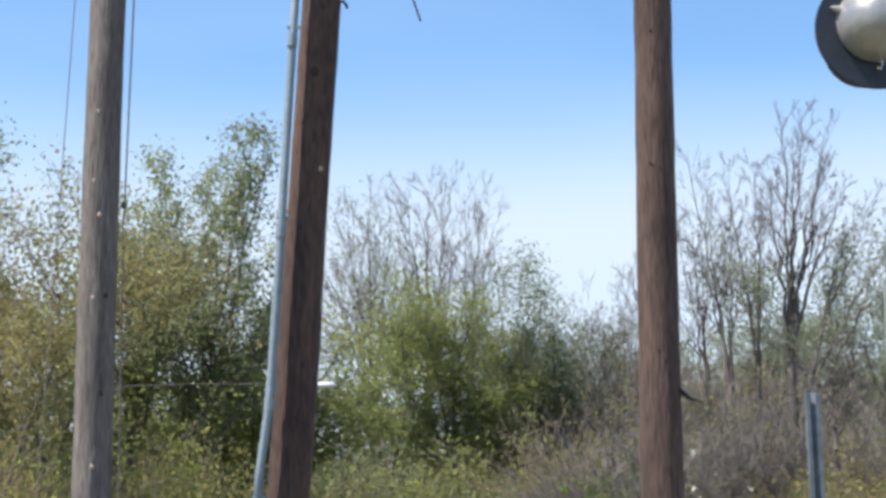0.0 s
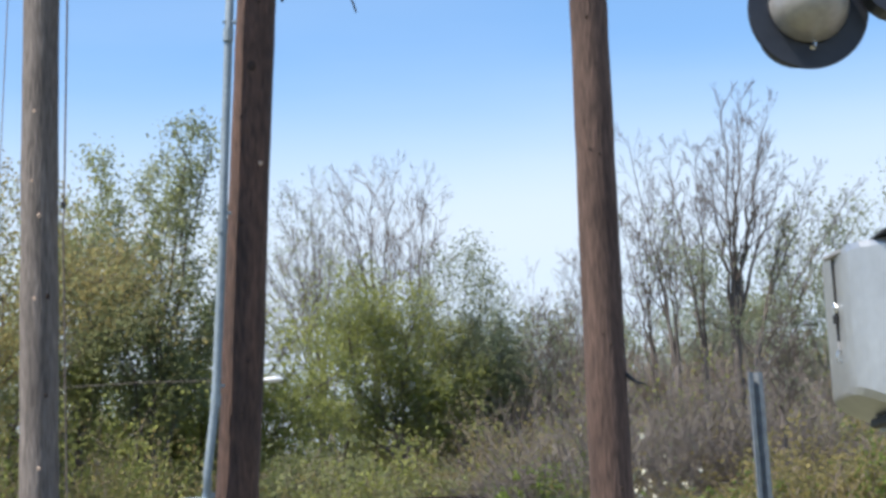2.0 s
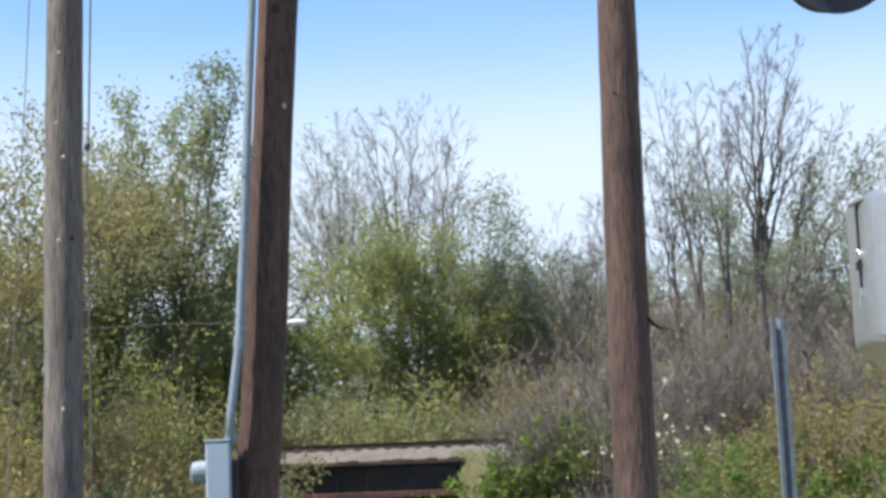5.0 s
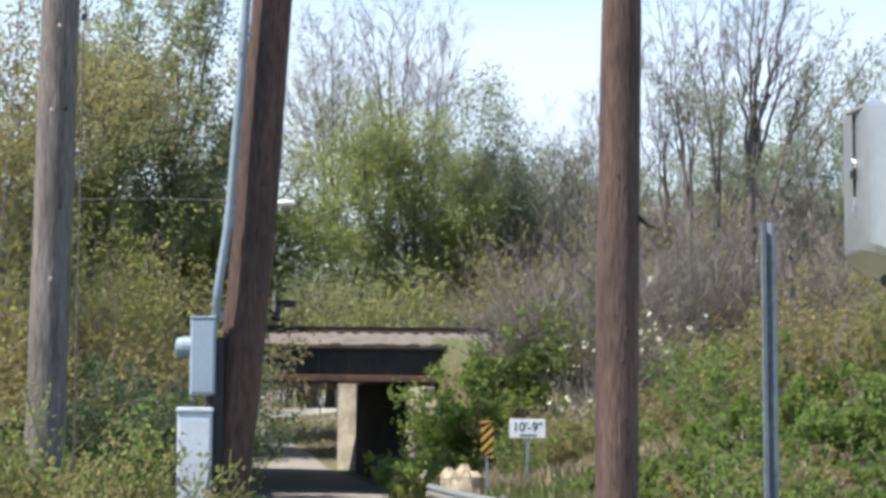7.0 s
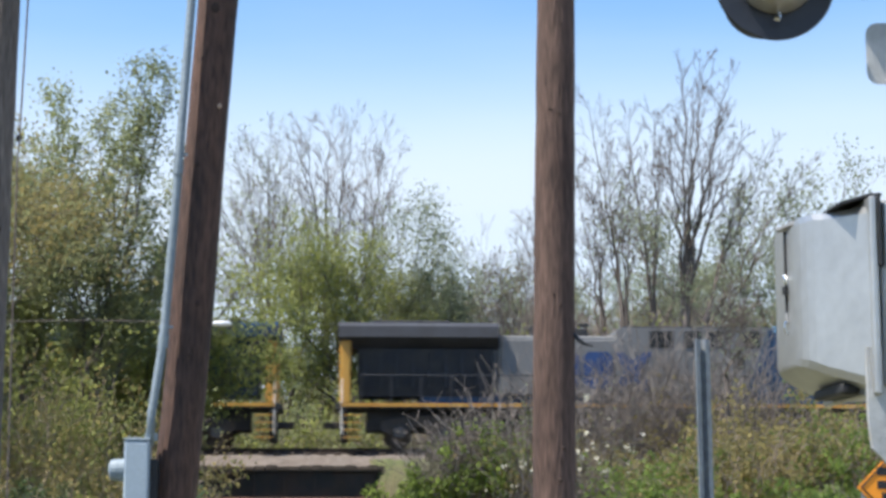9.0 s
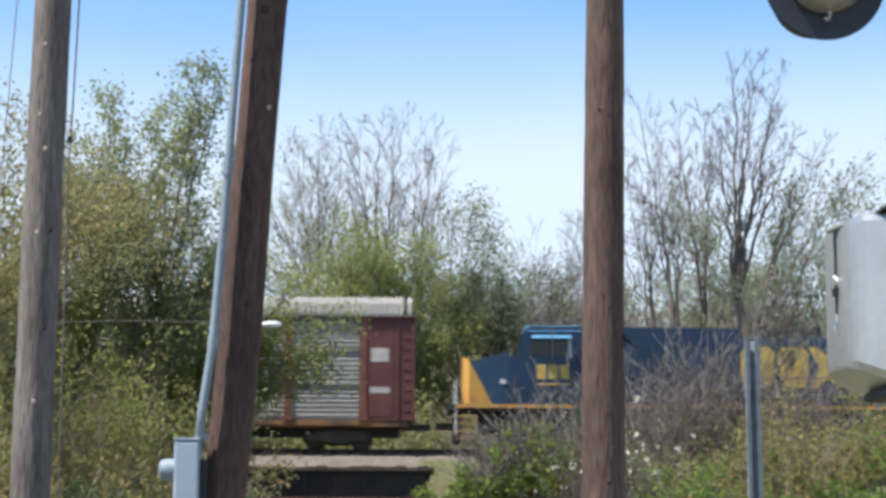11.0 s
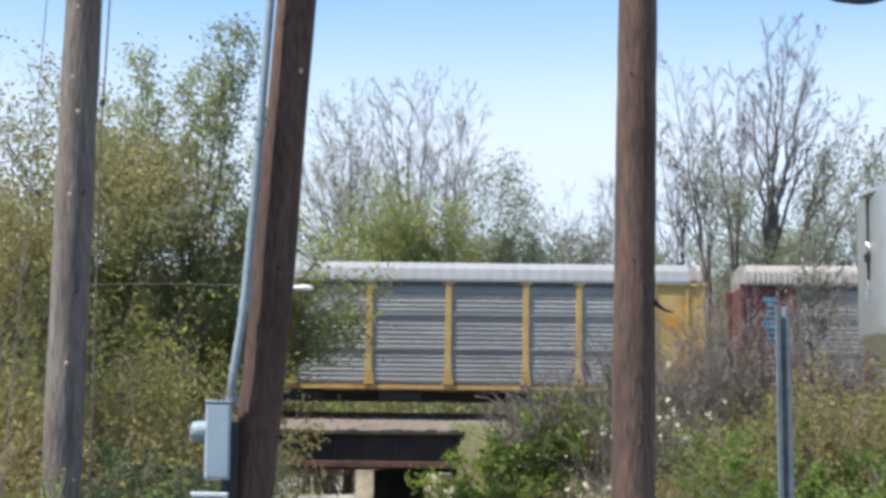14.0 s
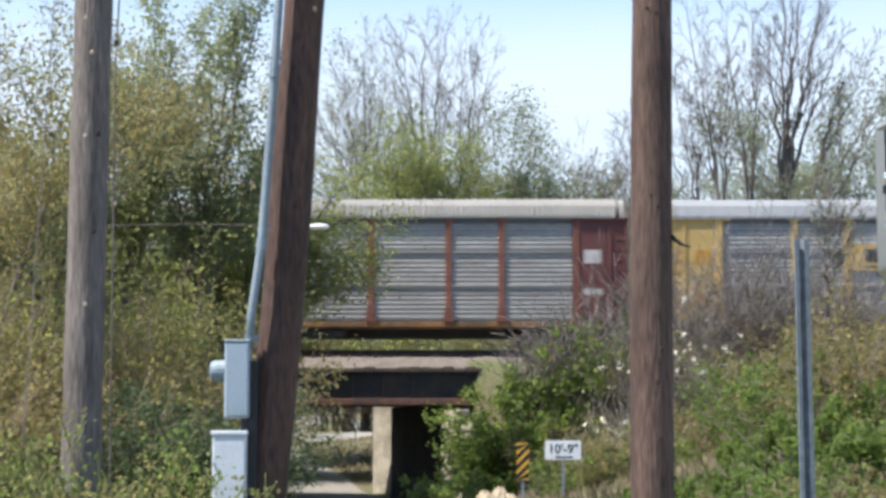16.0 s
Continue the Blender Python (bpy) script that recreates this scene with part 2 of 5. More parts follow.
# ---- mesh building ----
class Build:
    """Collects boxes, tubes and plates into one mesh."""

    def __init__(self):
        self.v, self.f = [], []

    def poly(self, pts, faces):
        k = len(self.v)
        self.v += [tuple(p) for p in pts]
        self.f += [tuple(k + i for i in f) for f in faces]
        return self

    def box(self, x0, x1, y0, y1, z0, z1, bevel=0.0):
        b = min(bevel, (x1 - x0) * 0.45, (y1 - y0) * 0.45, (z1 - z0) * 0.45)
        if b <= 0:
            p = [(x, y, z) for z in (z0, z1) for y in (y0, y1) for x in (x0, x1)]
            return self.poly(p, [(0, 2, 3, 1), (4, 5, 7, 6), (0, 1, 5, 4), (2, 6, 7, 3), (0, 4, 6, 2), (1, 3, 7, 5)])
        rings = []
        for z, i in ((z0, b), (z0 + b, 0), (z1 - b, 0), (z1, b)):
            xa, xb, ya, yb = x0 + i, x1 - i, y0 + i, y1 - i
            c = b * (0.6 if i else 1)
            rings.append([(xa + c, ya, z), (xb - c, ya, z), (xb, ya + c, z), (xb, yb - c, z), (xb - c, yb, z), (xa + c, yb, z), (xa, yb - c, z), (xa, ya + c, z)])
        return self.loft(rings)

    def loft(self, rings, cap=True, closed=True):
        k, n = len(self.v), len(rings[0])
        for r in rings:
            self.v += [tuple(p) for p in r]
        for j in range(len(rings) - 1):
            for i in range(n if closed else n - 1):
                a, b = k + j * n + i, k + j * n + (i + 1) % n
                self.f.append((a, b, b + n, a + n))
        if cap:
            self.f.append(tuple(k + i for i in reversed(range(n))))
            self.f.append(tuple(k + (len(rings) - 1) * n + i for i in range(n)))
        return self

    def tube(self, path, radii, sides=10, cap=True):
        """A round tube along points."""
        pts = [Vector(p) for p in path]
        if not isinstance(radii, (list, tuple)):
            radii = [radii] * len(pts)
        rings = []
        for i, p in enumerate(pts):
            d = (pts[min(i + 1, len(pts) - 1)] - pts[max(i - 1, 0)]).normalized()
            u = d.cross(Vector((0, 1, 0)) if abs(d.y) < 0.9 else Vector((1, 0, 0))).normalized()
            w = d.cross(u)
            rings.append([p + radii[i] * (math.cos(a) * u + math.sin(a) * w) for a in (2 * math.pi * k / sides for k in range(sides))])
        return self.loft(rings, cap)

    def prism(self, outline, y0, y1):
        """An outline in x and z, thickened along y."""
        return self.loft([[(x, y0, z) for x, z in outline], [(x, y1, z) for x, z in outline]])

    def mesh(self, name, mat, smooth=False):
        me = bpy.data.meshes.new(name)
        me.from_pydata(self.v, [], self.f)
        bm = bmesh.new()
        bm.from_mesh(me)
        bmesh.ops.recalc_face_normals(bm, faces=bm.faces)
        bm.to_mesh(me)
        bm.free()
        me.materials.append(M[mat])
        if smooth:
            me.polygons.foreach_set("use_smooth", [True] * len(me.polygons))
        return me


def part(name, build, mat, parent, label="", smooth=False):
    ob = new(name, build.mesh(name, mat, smooth) if isinstance(build, Build) else build)
    ob.parent = parent
    if label:
        ob["label"] = label
    return ob


def thing(name, x, y, z, label, category, group="", rz=0):
    ob = new(name)
    ob.matrix_basis = pose(x, y, z, 0, 0, rz)
    return tagged(ob, label, category, group)


def raw_mesh(name, verts, faces, mat, smooth=False):
    """A mesh from arrays of vertices and equal-sided faces."""
    verts, faces = np.asarray(verts, np.float32), np.asarray(faces, np.int32)
    me = bpy.data.meshes.new(name)
    n, k = faces.shape
    me.vertices.add(len(verts)), me.loops.add(n * k), me.polygons.add(n)
    me.vertices.foreach_set("co", verts.ravel())
    me.loops.foreach_set("vertex_index", faces.ravel())
    me.polygons.foreach_set("loop_start", np.arange(0, n * k, k, dtype=np.int32))
    me.polygons.foreach_set("use_smooth", np.full(n, smooth))
    me.update(calc_edges=True)
    me.materials.append(M[mat])
    return me


# ---- lie of the land ----
def ramp(v, xs, zs):
    return float(np.interp(v, xs, zs))


def shear(y):
    """How far the road under the bridge has drawn aside at y."""
    return -0.39 * min(max(y - 66, 0), 8) - 0.17 * max(y - 74, 0) * (1 if y < 130 else 0) - (0.17 * 56 if y >= 130 else 0)


def road_x(y):
    return ramp(y, [0, 15, 30, 44, 53, 60, 66], [10.5, 7.5, 2.8, -1.9, -3.4, -3.6, -3.1]) + shear(y)


def land(x, y):
    z = ramp(y, [-60, 0, 14, 45, 60, 66, 72, 80, 105, 121, 128, 142, 220, 600], [0, 0, 0.1, -0.9, -1.6, -1.75, -1.12, -0.55, 0.25, 0.85, 2.5, 4.6, 10, 24])
    side = abs(x - road_x(y))
    bank = ramp(side - 3.4, [0, 2, 7, 20], [0, 0.35, 1.6, 2.4]) * ramp(y, [22, 40, 62, 80], [0, 1, 1, 0.4])
    z += bank
    xs = x - shear(y)
    spread = max(66 - y, 0) * 0.55 + max(y - 72, 0) * 0.3
    lo, hi = -6.95 - spread, 0.75 + spread
    g = max(ramp(xs, [hi, hi + 0.35 + spread * 0.7], [0, 1]), ramp(xs, [lo - 0.35 - spread * 0.7, lo], [1, 0]))
    e = ramp(y, [57.5, 66.1, 72.3, 81], [0, 1, 1, 0])
    return z + max(0.0, 3.95 - z) * e * g


def make_ground():
    xs = sorted(set([round(v, 3) for v in (*np.arange(-8.6, -6.2, 0.12), *np.arange(0.3, 2.4, 0.12), *np.arange(-40, 40, 0.8),
                *np.arange(-320, -40, 10), *np.arange(40, 240, 10), *np.arange(-3000, -320, 240), *np.arange(240, 3001, 240))]))
    ys = sorted(set([round(v, 3) for v in (*np.arange(56, 84, 0.3), *np.arange(-10, 56, 1.2), *np.arange(84, 140, 2), *np.arange(140, 600, 20),
                *np.arange(-600, -10, 40), *np.arange(600, 3600, 300))]))
    nx = len(xs)
    rng = np.random.RandomState(3)
    v = []
    for y in ys:
        s = shear(y) if y < 300 else 0
        for x in xs:
            xx = x + s
            z = land(xx, y)
            if abs(xx - road_x(y)) > 3.4:
                z += rng.uniform(-0.05, 0.05)
            v.append((xx, y, z))
    f = [(j * nx + i, j * nx + i + 1, (j + 1) * nx + i + 1, (j + 1) * nx + i) for j in range(len(ys) - 1) for i in range(nx - 1)]
    ob = new("ground", raw_mesh("ground", v, f, "earth", True))
    tagged(ob, "rough earth bank with patches of grass and leaf litter", "ground", kind="structure")


def make_road():
    v, f = [], []
    ys = list(np.arange(2, 128, 1.0))
    for y in ys:
        c = road_x(y)
        half = 3.0 if y < 118 else 3.0 + (y - 118) * 0.6
        for k in (-1, -0.5, 0, 0.5, 1):
            v.append((c + k * half, y, max(land(c + k * half, y), land(c, y)) + 0.03 + 0.04 * (1 - k * k)))
    for j in range(len(ys) - 1):
        for i in range(4):
            a = j * 5 + i
            f.append((a, a + 1, a + 6, a + 5))
    tagged(new("road", raw_mesh("road", v, f, "asphalt", True)), "pale worn asphalt road dipping under the railway bridge", "road", kind="structure")
    v, f = [], []
    for i, x in enumerate(np.arange(-45, 16, 1.5)):
        for y, dz in ((114, 0.05), (116, 0.12), (118, 0.1), (121, 0.05)):
            v.append((x, y + 1.2 * math.sin(x * 0.3), land(x, y + 1.2 * math.sin(x * 0.3)) + dz))
    n = len(v) // 4
    f = [(4 * i + j, 4 * i + 4 + j, 4 * i + 5 + j, 4 * i + 1 + j) for i in range(n - 1) for j in range(3)]
    tagged(new("gravel_lot", raw_mesh("gravel_lot", v, f, "gravel", True)), "pale gravel lot beyond the underpass", "gravel lot", kind="structure")


make_ground()
make_road()

# ---- railway ----
RAIL_TOP = 4.43
TRACK_Y = 69.1


def make_track():
    b = Build()
    prof = [(66.35, 3.70), (66.55, 3.80), (67.15, 4.07), (67.75, 4.13), (68.1, 4.20), (70.1, 4.20), (70.6, 4.16), (71.2, 4.1), (72.1, 3.6)]
    xs = [-330, -120, *np.arange(-40, 40.1, 0.5), 120, 260]
    rng = random.Random(5)
    b.loft([[(x, y + rng.uniform(-0.04, 0.04), z + rng.uniform(-0.025, 0.025)) for y, z in prof] for x in xs], cap=False, closed=False)
    tagged(new("track_bed", b.mesh("track_bed", "ballast")), "brownish crushed stone ballast under the rails", "ballast", kind="structure")
    track = thing("railway_track", 0, 0, 0, "single railway track of rusty steel rails on dark wooden ties", "railway track")
    for y in (TRACK_Y - 0.7525, TRACK_Y + 0.7525):
        r = [(-0.075, 4.25), (-0.075, 4.265), (-0.012, 4.285), (-0.012, 4.385), (-0.036, 4.395), (-0.036, RAIL_TOP - 0.006), (-0.03, RAIL_TOP),
             (0.03, RAIL_TOP), (0.036, RAIL_TOP - 0.006), (0.036, 4.395), (0.012, 4.385), (0.012, 4.285), (0.075, 4.265), (0.075, 4.25)]
        part("rail", Build().loft([[(x, y + a, z) for a, z in r] for x in (-330, 260)]), "rail", track)
    tie = Build().box(-0.115, 0.115, -1.3, 1.3, 4.12, 4.255, 0.01).mesh("tie", "tie")
    for i in range(120):
        part("tie", tie, "tie", track).location = (-30 + i * 0.55, TRACK_Y, 0)


def make_bridge():
    bridge = thing("railway_bridge", 0, 0, 0, "low black steel girder railway bridge with rusty lower flange", "bridge")
    for y, s in ((66.0, 1), (71.9, -1)):
        off = shear(y)
        x0, x1 = -8.0 + off, 1.6 + off
        g = part("girder", Build().box(x0, x1, y, y + 0.03, 2.52, 3.50), "girder", bridge, "black painted steel plate girder")
        part("bottom_flange", Build().box(x0, x1, y - 0.16, y + 0.19, 2.37, 2.60, 0.02), "rust_steel", g, "rusty brown lower flange")
        part("top_flange", Build().box(x0, x1, y - 0.16, y + 0.19, 3.50, 3.545), "girder", g)
        st = Build().box(-0.012, 0.012, -0.13, 0, 2.60, 3.50).mesh("stiffener", "girder")
        for i in range(9):
            o = part("stiffener", st, "girder", g)
            o.location = (x0 + 0.5 + i * 1.07, y if s > 0 else y + 0.16, 0)
        rng = random.Random(7)
        for i in range(24):
            part("deck_timber", Build().box(x0 + i * 0.4, x0 + i * 0.4 + 0.37, y - 0.2, y + 0.35, 3.55, 3.68 + rng.uniform(0, 0.07), 0.015), "tie", bridge)
    d = Build()
    for k in range(8):
        ya, yb = 66.2 + k * 0.71, 66.2 + (k + 1) * 0.71
        d.loft([[(-8 + shear(y), y, 3.46), (1.6 + shear(y), y, 3.46), (1.6 + shear(y), y, 3.70), (-8 + shear(y), y, 3.70)] for y in (ya, yb)])
    part("deck", d, "girder", bridge, "near-black bridge deck")
    # abutments: the shade under the bridge is painted on as near-black
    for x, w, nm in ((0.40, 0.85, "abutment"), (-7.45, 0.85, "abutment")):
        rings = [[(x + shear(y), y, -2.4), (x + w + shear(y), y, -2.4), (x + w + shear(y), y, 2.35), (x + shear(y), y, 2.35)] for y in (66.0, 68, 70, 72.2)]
        part(nm, Build().loft(rings), "soot_and_shade", bridge, "sooty abutment wall, darkened to near-black as underpass shade")
    # wing walls: coursed blocks stepping down the banks
    block = Build().box(0, 0.86, 0, 0.5, 0, 0.40, 0.03).mesh("stone_block", "concrete")
    for px, py, dx, dy, n in ((0.42, 65.9, 0.62, -0.78, 4), (-7.0, 65.9, -0.62, -0.78, 4)):
        w = thing("wing_wall", px, py, -2.0, "weathered concrete block wing wall beside the bridge opening", "retaining wall")
        ang = math.degrees(math.atan2(dy, dx))
        for row in range(11):
            for c in range(max(1, n - (row * n) // 13)):
                o = part("block", block, "concrete", w)
                o.matrix_basis = pose(0, 0, 0, 0, 0, ang) @ pose(c * 0.88 - (0.2 if row % 2 else 0), -0.5 if dx > 0 and dy < 0 else 0, row * 0.41 - 0.3)
    end = thing("bridge_end_wall", -2.2, 73.2, -1.5, "sunlit pale concrete end wall past the underpass", "retaining wall")
    plan = [(-0.58, 0.5), (0.30, -0.45), (0.60, 0.0), (-0.2, 1.0)]
    part("wall", Build().loft([[(x, y, z) for x, y in plan] for z in (0, 3.9)]), "concrete", end)
    part("footing", Build().loft([[(x * 1.25, y * 1.2 - 0.05, z) for x, y in plan] for z in (0, 0.45)]), "concrete", end)


make_track()
make_bridge()

# ---- train ----
def text_mesh(words, size, mat, name):
    cu = bpy.data.curves.new(name, "FONT")
    cu.body, cu.size, cu.extrude, cu.align_x, cu.align_y = words, size, 0.002, "CENTER", "CENTER"
    cu.offset = 0.003
    ob = bpy.data.objects.new(name, cu)
    me = bpy.data.meshes.new_from_object(ob)
    me.name = name
    bpy.data.objects.remove(ob)
    me.materials.clear()
    me.materials.append(M[mat])
    return me


SPEED = 12.8


def train_x(u, t):
    return u + SPEED * (t - 13.0)


def wheelset(parent, x, r):
    """An axle with two flanged wheels, as one turning part."""
    ws = part("wheelset", Build().tube([(0, -0.95, 0), (0, 0.95, 0)], 0.08, 8), "truck_metal", parent)
    ws.location = (x, 0, r)
    for s in (-1, 1):
        b = Build().tube([(0, s * 0.70, 0), (0, s * 0.73, 0)], r + 0.025, 20)
        b.tube([(0, s * 0.73, 0), (0, s * 0.84, 0)], [r, r - 0.01], 20)
        b.tube([(0, s * 0.84, 0), (0, s * 0.88, 0)], 0.16, 10)
        part("wheel", b, "truck_metal", ws)
    wheels.append((ws, x, r))
    return ws


wheels = []


def handrail(parent, x0, x1, y, z0, z1, n, mat="loco_roof"):
    hr = part("handrail", Build().tube([(x0, y, z1), (x1, y, z1)], 0.022, 6), mat, parent)
    for i in range(n):
        x = x0 + (x1 - x0) * i / (n - 1)
        part("stanchion", Build().tube([(x, y, z0), (x, y, z1)], 0.02, 6), mat, hr)


def emblem(parent, x, z, w, h, y, mat):
    """Three plain blocks in the railway's colour, with a waist cut in the last."""
    s = math.copysign(0.012, y)
    t = h * 0.23
    for k, (a, b) in enumerate(((0, 0.31), (0.345, 0.63), (0.64, 1.0))):
        xa, xb = (x + a * w, x + b * w) if y < 0 else (x + w - b * w, x + w - a * w)
        if k < 2:
            c = 0.13 * h
            o = [(xa + c, z), (xb - c, z), (xb, z + c), (xb, z + h - c), (xb - c, z + h), (xa + c, z + h), (xa, z + h - c), (xa, z + c)]
        else:
            m = (xa + xb) / 2
            o = [(xa, z), (m - 0.1 * w, z), (m, z + t), (m + 0.1 * w, z), (xb, z), (m + 0.08 * w, z + h / 2), (xb, z + h), (m + 0.1 * w, z + h), (m, z + h - t), (m - 0.1 * w, z + h), (xa, z + h), (m - 0.08 * w, z + h / 2)]
        part("emblem", Build().prism(o, min(y, y + s), max(y, y + s)), mat, parent)


def locomotive(u_rear, facing, paint):
    """A six-axle diesel locomotive. Its nose points along +x of its own space."""
    old = paint == "gray"
    label = ("diesel locomotive with gray hood, blue cab and yellow nose" if old else "dark blue diesel locomotive with yellow block lettering and stripe")
    loco = new("locomotive")
    tagged(loco, label, "locomotive", "locomotives of the train")
    L = 21.4
    hood, cabm, low = ("loco_gray", "loco_blue", "loco_blue") if old else ("loco_navy", "loco_navy", "loco_navy")
    sides = (-1, 1)
    frame_part = part("underframe", Build().box(0.35, L - 0.35, -1.5, 1.5, 1.42, 1.62, 0.02), "loco_dark", loco)
    for s in sides:
        part("sill_stripe", Build().box(0.3, L - 0.3, *sorted((s * 1.5, s * 1.53)), 1.49, 1.62), "loco_yellow", frame_part, "yellow sill stripe")
    part("centre_sill", Build().box(1.2, L - 1.2, -0.85, 0.85, 0.62, 1.42, 0.03), "loco_dark", frame_part)
    tank = [(-1.42, 1.30), (-1.45, 1.22), (-1.40, 0.92), (-0.95, 0.36), (0.95, 0.36), (1.40, 0.92), (1.45, 1.22), (1.42, 1.30)]
    part("fuel_tank", Build().loft([[(x, y, z) for y, z in tank] for x in (8.3, 12.6)]), "tank_gray", loco, "dull gray fuel tank")
    part("battery_box", Build().box(12.75, 14.0, -1.42, 1.42, 0.75, 1.30, 0.03), "tank_gray", loco)
    part("air_tank", Build().tube([(7.7, -1.3, 1.2), (13.3, -1.3, 1.2)], 0.17, 12), "truck_metal", loco)
    for cx in (4.1, 17.2):
        tr = part("truck", Build().box(cx - 1.7, cx + 1.7, -0.6, 0.6, 0.75, 1.25, 0.05), "truck_metal", loco, "three-axle truck with heavy side frames")
        for s in sides:
            y0, y1 = sorted((s * 1.0, s * 1.16))
            o = [(cx - 2.35, 0.62), (cx - 1.9, 0.42), (cx - 1.5, 0.42), (cx - 1.1, 0.78), (cx - 0.5, 0.78), (cx - 0.2, 0.42), (cx + 0.2, 0.42), (cx + 0.5, 0.78),
                 (cx + 1.1, 0.78), (cx + 1.5, 0.42), (cx + 1.9, 0.42), (cx + 2.35, 0.62), (cx + 2.35, 0.98), (cx + 1.2, 1.18), (cx - 1.2, 1.18), (cx - 2.35, 0.98)]
            part("side_frame", Build().prism(o, y0, y1), "truck_metal", tr)
            for k in (-1.7, 0, 1.7):
                part("axle_box", Build().box(cx + k - 0.2, cx + k + 0.2, *sorted((s * 1.16, s * 1.26)), 0.36, 0.72, 0.03), "tank_gray", tr)
        for k in (-1.7, 0, 1.7):
            wheelset(loco, cx + k, 0.52)
    # hood: a low blue band, the long hood, the taller machinery section, the flared radiator
    body = part("hood", Build().box(3.4, 15.2, -0.93, 0.93, 1.62, 4.18, 0.06), hood, loco)
    if old:
        for s in sides:
            part("lower_band", Build().box(3.2, 17.0, *sorted((s * 0.93, s * 0.945)), 1.63, 2.05), "loco_blue", body, "faded blue band along the walkway")
    m = [(10.45, 1.62), (16.4, 1.62), (16.4, 4.47), (10.6, 4.47), (10.45, 4.32)]
    mach = part("machinery_section", Build().prism(m, -1.28, 1.28), hood, loco)
    part("roof_panel", Build().box(10.7, 16.3, -1.2, 1.2, 4.472, 4.52, 0.01), "loco_roof", mach)
    for k, x in enumerate((11.7, 13.0, 13.85, 15.2)):
        for s in sides:
            if s < 0 or old:
                part("grille", Build().box(x, x + (0.88 if k == 0 else 0.62), *sorted((s * 1.28, s * 1.30)), 3.72, 4.34), "window_dark", mach, "black intake grille")
    for s in sides:
        for x in (11.2, 12.6, 13.9, 15.2):
            part("door_seam", Build().box(x, x + 0.03, *sorted((s * 1.28, s * 1.292)), 1.75, 3.6), "loco_dark", mach)
        for x in (4.2, 5.1, 6.0, 6.9, 7.8, 8.7, 9.5):
            part("door_seam", Build().box(x, x + 0.03, *sorted((s * 0.945, s * 0.957)), 2.1, 3.8), "loco_dark", body)
    r = [(-1.55, 4.05), (-1.5, 4.45), (-1.2, 4.62), (1.2, 4.62), (1.5, 4.45), (1.55, 4.05), (0.93, 3.65), (-0.93, 3.65)]
    x0, x1 = 0.15, 6.1
    rad = part("radiator_wing", Build().loft([[(x, y, z) for y, z in r] for x in (x0, x1)]), "loco_roof" if old else "loco_navy", loco, "flared radiator housing")
    part("radiator_grille", Build().loft([[(x, y, z) for y, z in ((-0.98, 1.9), (0.98, 1.9), (1.12, 3.66), (-1.12, 3.66))] for x in (0.9, 5.9)]), "loco_dark" if old else "loco_navy", loco, "dark radiator intake below the wing")
    for s in sides:
        for k in range(8):
            part("slat", Build().box(1.1 + k * 0.6, 1.16 + k * 0.6, *sorted((s * 1.06, s * 1.16)), 2.2, 3.5), "loco_roof", rad)
    part("fan_cover", Build().box(1.4, 4.3, -1.0, 1.0, 4.62, 4.72, 0.03), "loco_dark", rad)
    part("exhaust", Build().box(7.4, 8.3, -0.45, 0.45, 4.18, 4.66, 0.04), "loco_dark", loco, "sooty exhaust")
    part("vent", Build().box(8.9, 9.5, -0.6, 0.6, 4.18, 4.5, 0.04), "loco_dark", loco)
    part("end_sheet", Build().box(0.22, 0.62, -1.35, 1.35, 1.62, 4.1, 0.05), "loco_yellow", loco, "yellow end of the long hood")
    # cab and nose
    c = [(16.4, 1.62), (19.15, 1.62), (19.15, 3.35), (18.85, 3.5), (18.6, 4.36), (18.4, 4.5), (16.4, 4.5)]
    cab = part("cab", Build().prism(c, -1.5, 1.5), cabm, loco, "blue driving cab")
    part("cab_roof", Build().loft([[(x, y, z) for y, z in ((-1.52, 4.32), (-1.3, 4.54), (1.3, 4.54), (1.52, 4.32), (1.5, 4.29), (-1.5, 4.29))] for x in (16.38, 18.5)]), "cab_roof", cab, "lighter blue cab roof")
    for s in sides:
        part("side_window", Build().box(16.95, 17.55, *sorted((s * 1.5, s * 1.515)), 3.40, 4.08, 0.005), "window_dark", cab, "dark side window")
        part("side_window", Build().box(17.65, 18.35, *sorted((s * 1.5, s * 1.515)), 3.40, 4.08, 0.005), "window_dark", cab)
        part("sunshade", Build().poly([(16.85, s * 1.5, 4.17), (18.3, s * 1.5, 4.17), (18.3, s * 1.85, 4.03), (16.85, s * 1.85, 4.03)], [(0, 1, 2, 3)]).poly([(16.85, s * 1.5, 4.14), (18.3, s * 1.5, 4.14), (18.3, s * 1.85, 4.0), (16.85, s * 1.85, 4.0)], [(0, 1, 2, 3)]), "cab_roof", cab)
        if old:
            num = part("number", text_mesh("376", 0.72, "letter_yellow", "number"), "letter_yellow", cab, "yellow painted number")
            num.matrix_basis = pose(17.55, s * 1.506, 2.80, 90, 0, 0 if s < 0 else 180)
        for k in range(0 if old else 3):
            part("number_block", Build().box(16.95 + k * 0.42, 17.28 + k * 0.42, *sorted((s * 1.5, s * 1.51)), 2.55, 3.08), "letter_yellow", cab)
        part("window_frame", Build().box(16.86, 16.94, *sorted((s * 1.5, s * 1.52)), 3.34, 4.12, 0.01), "lamp_white", cab)
        part("underline", Build().box(16.9, 18.1, *sorted((s * 1.5, s * 1.51)), 2.33, 2.40), "letter_yellow", cab)
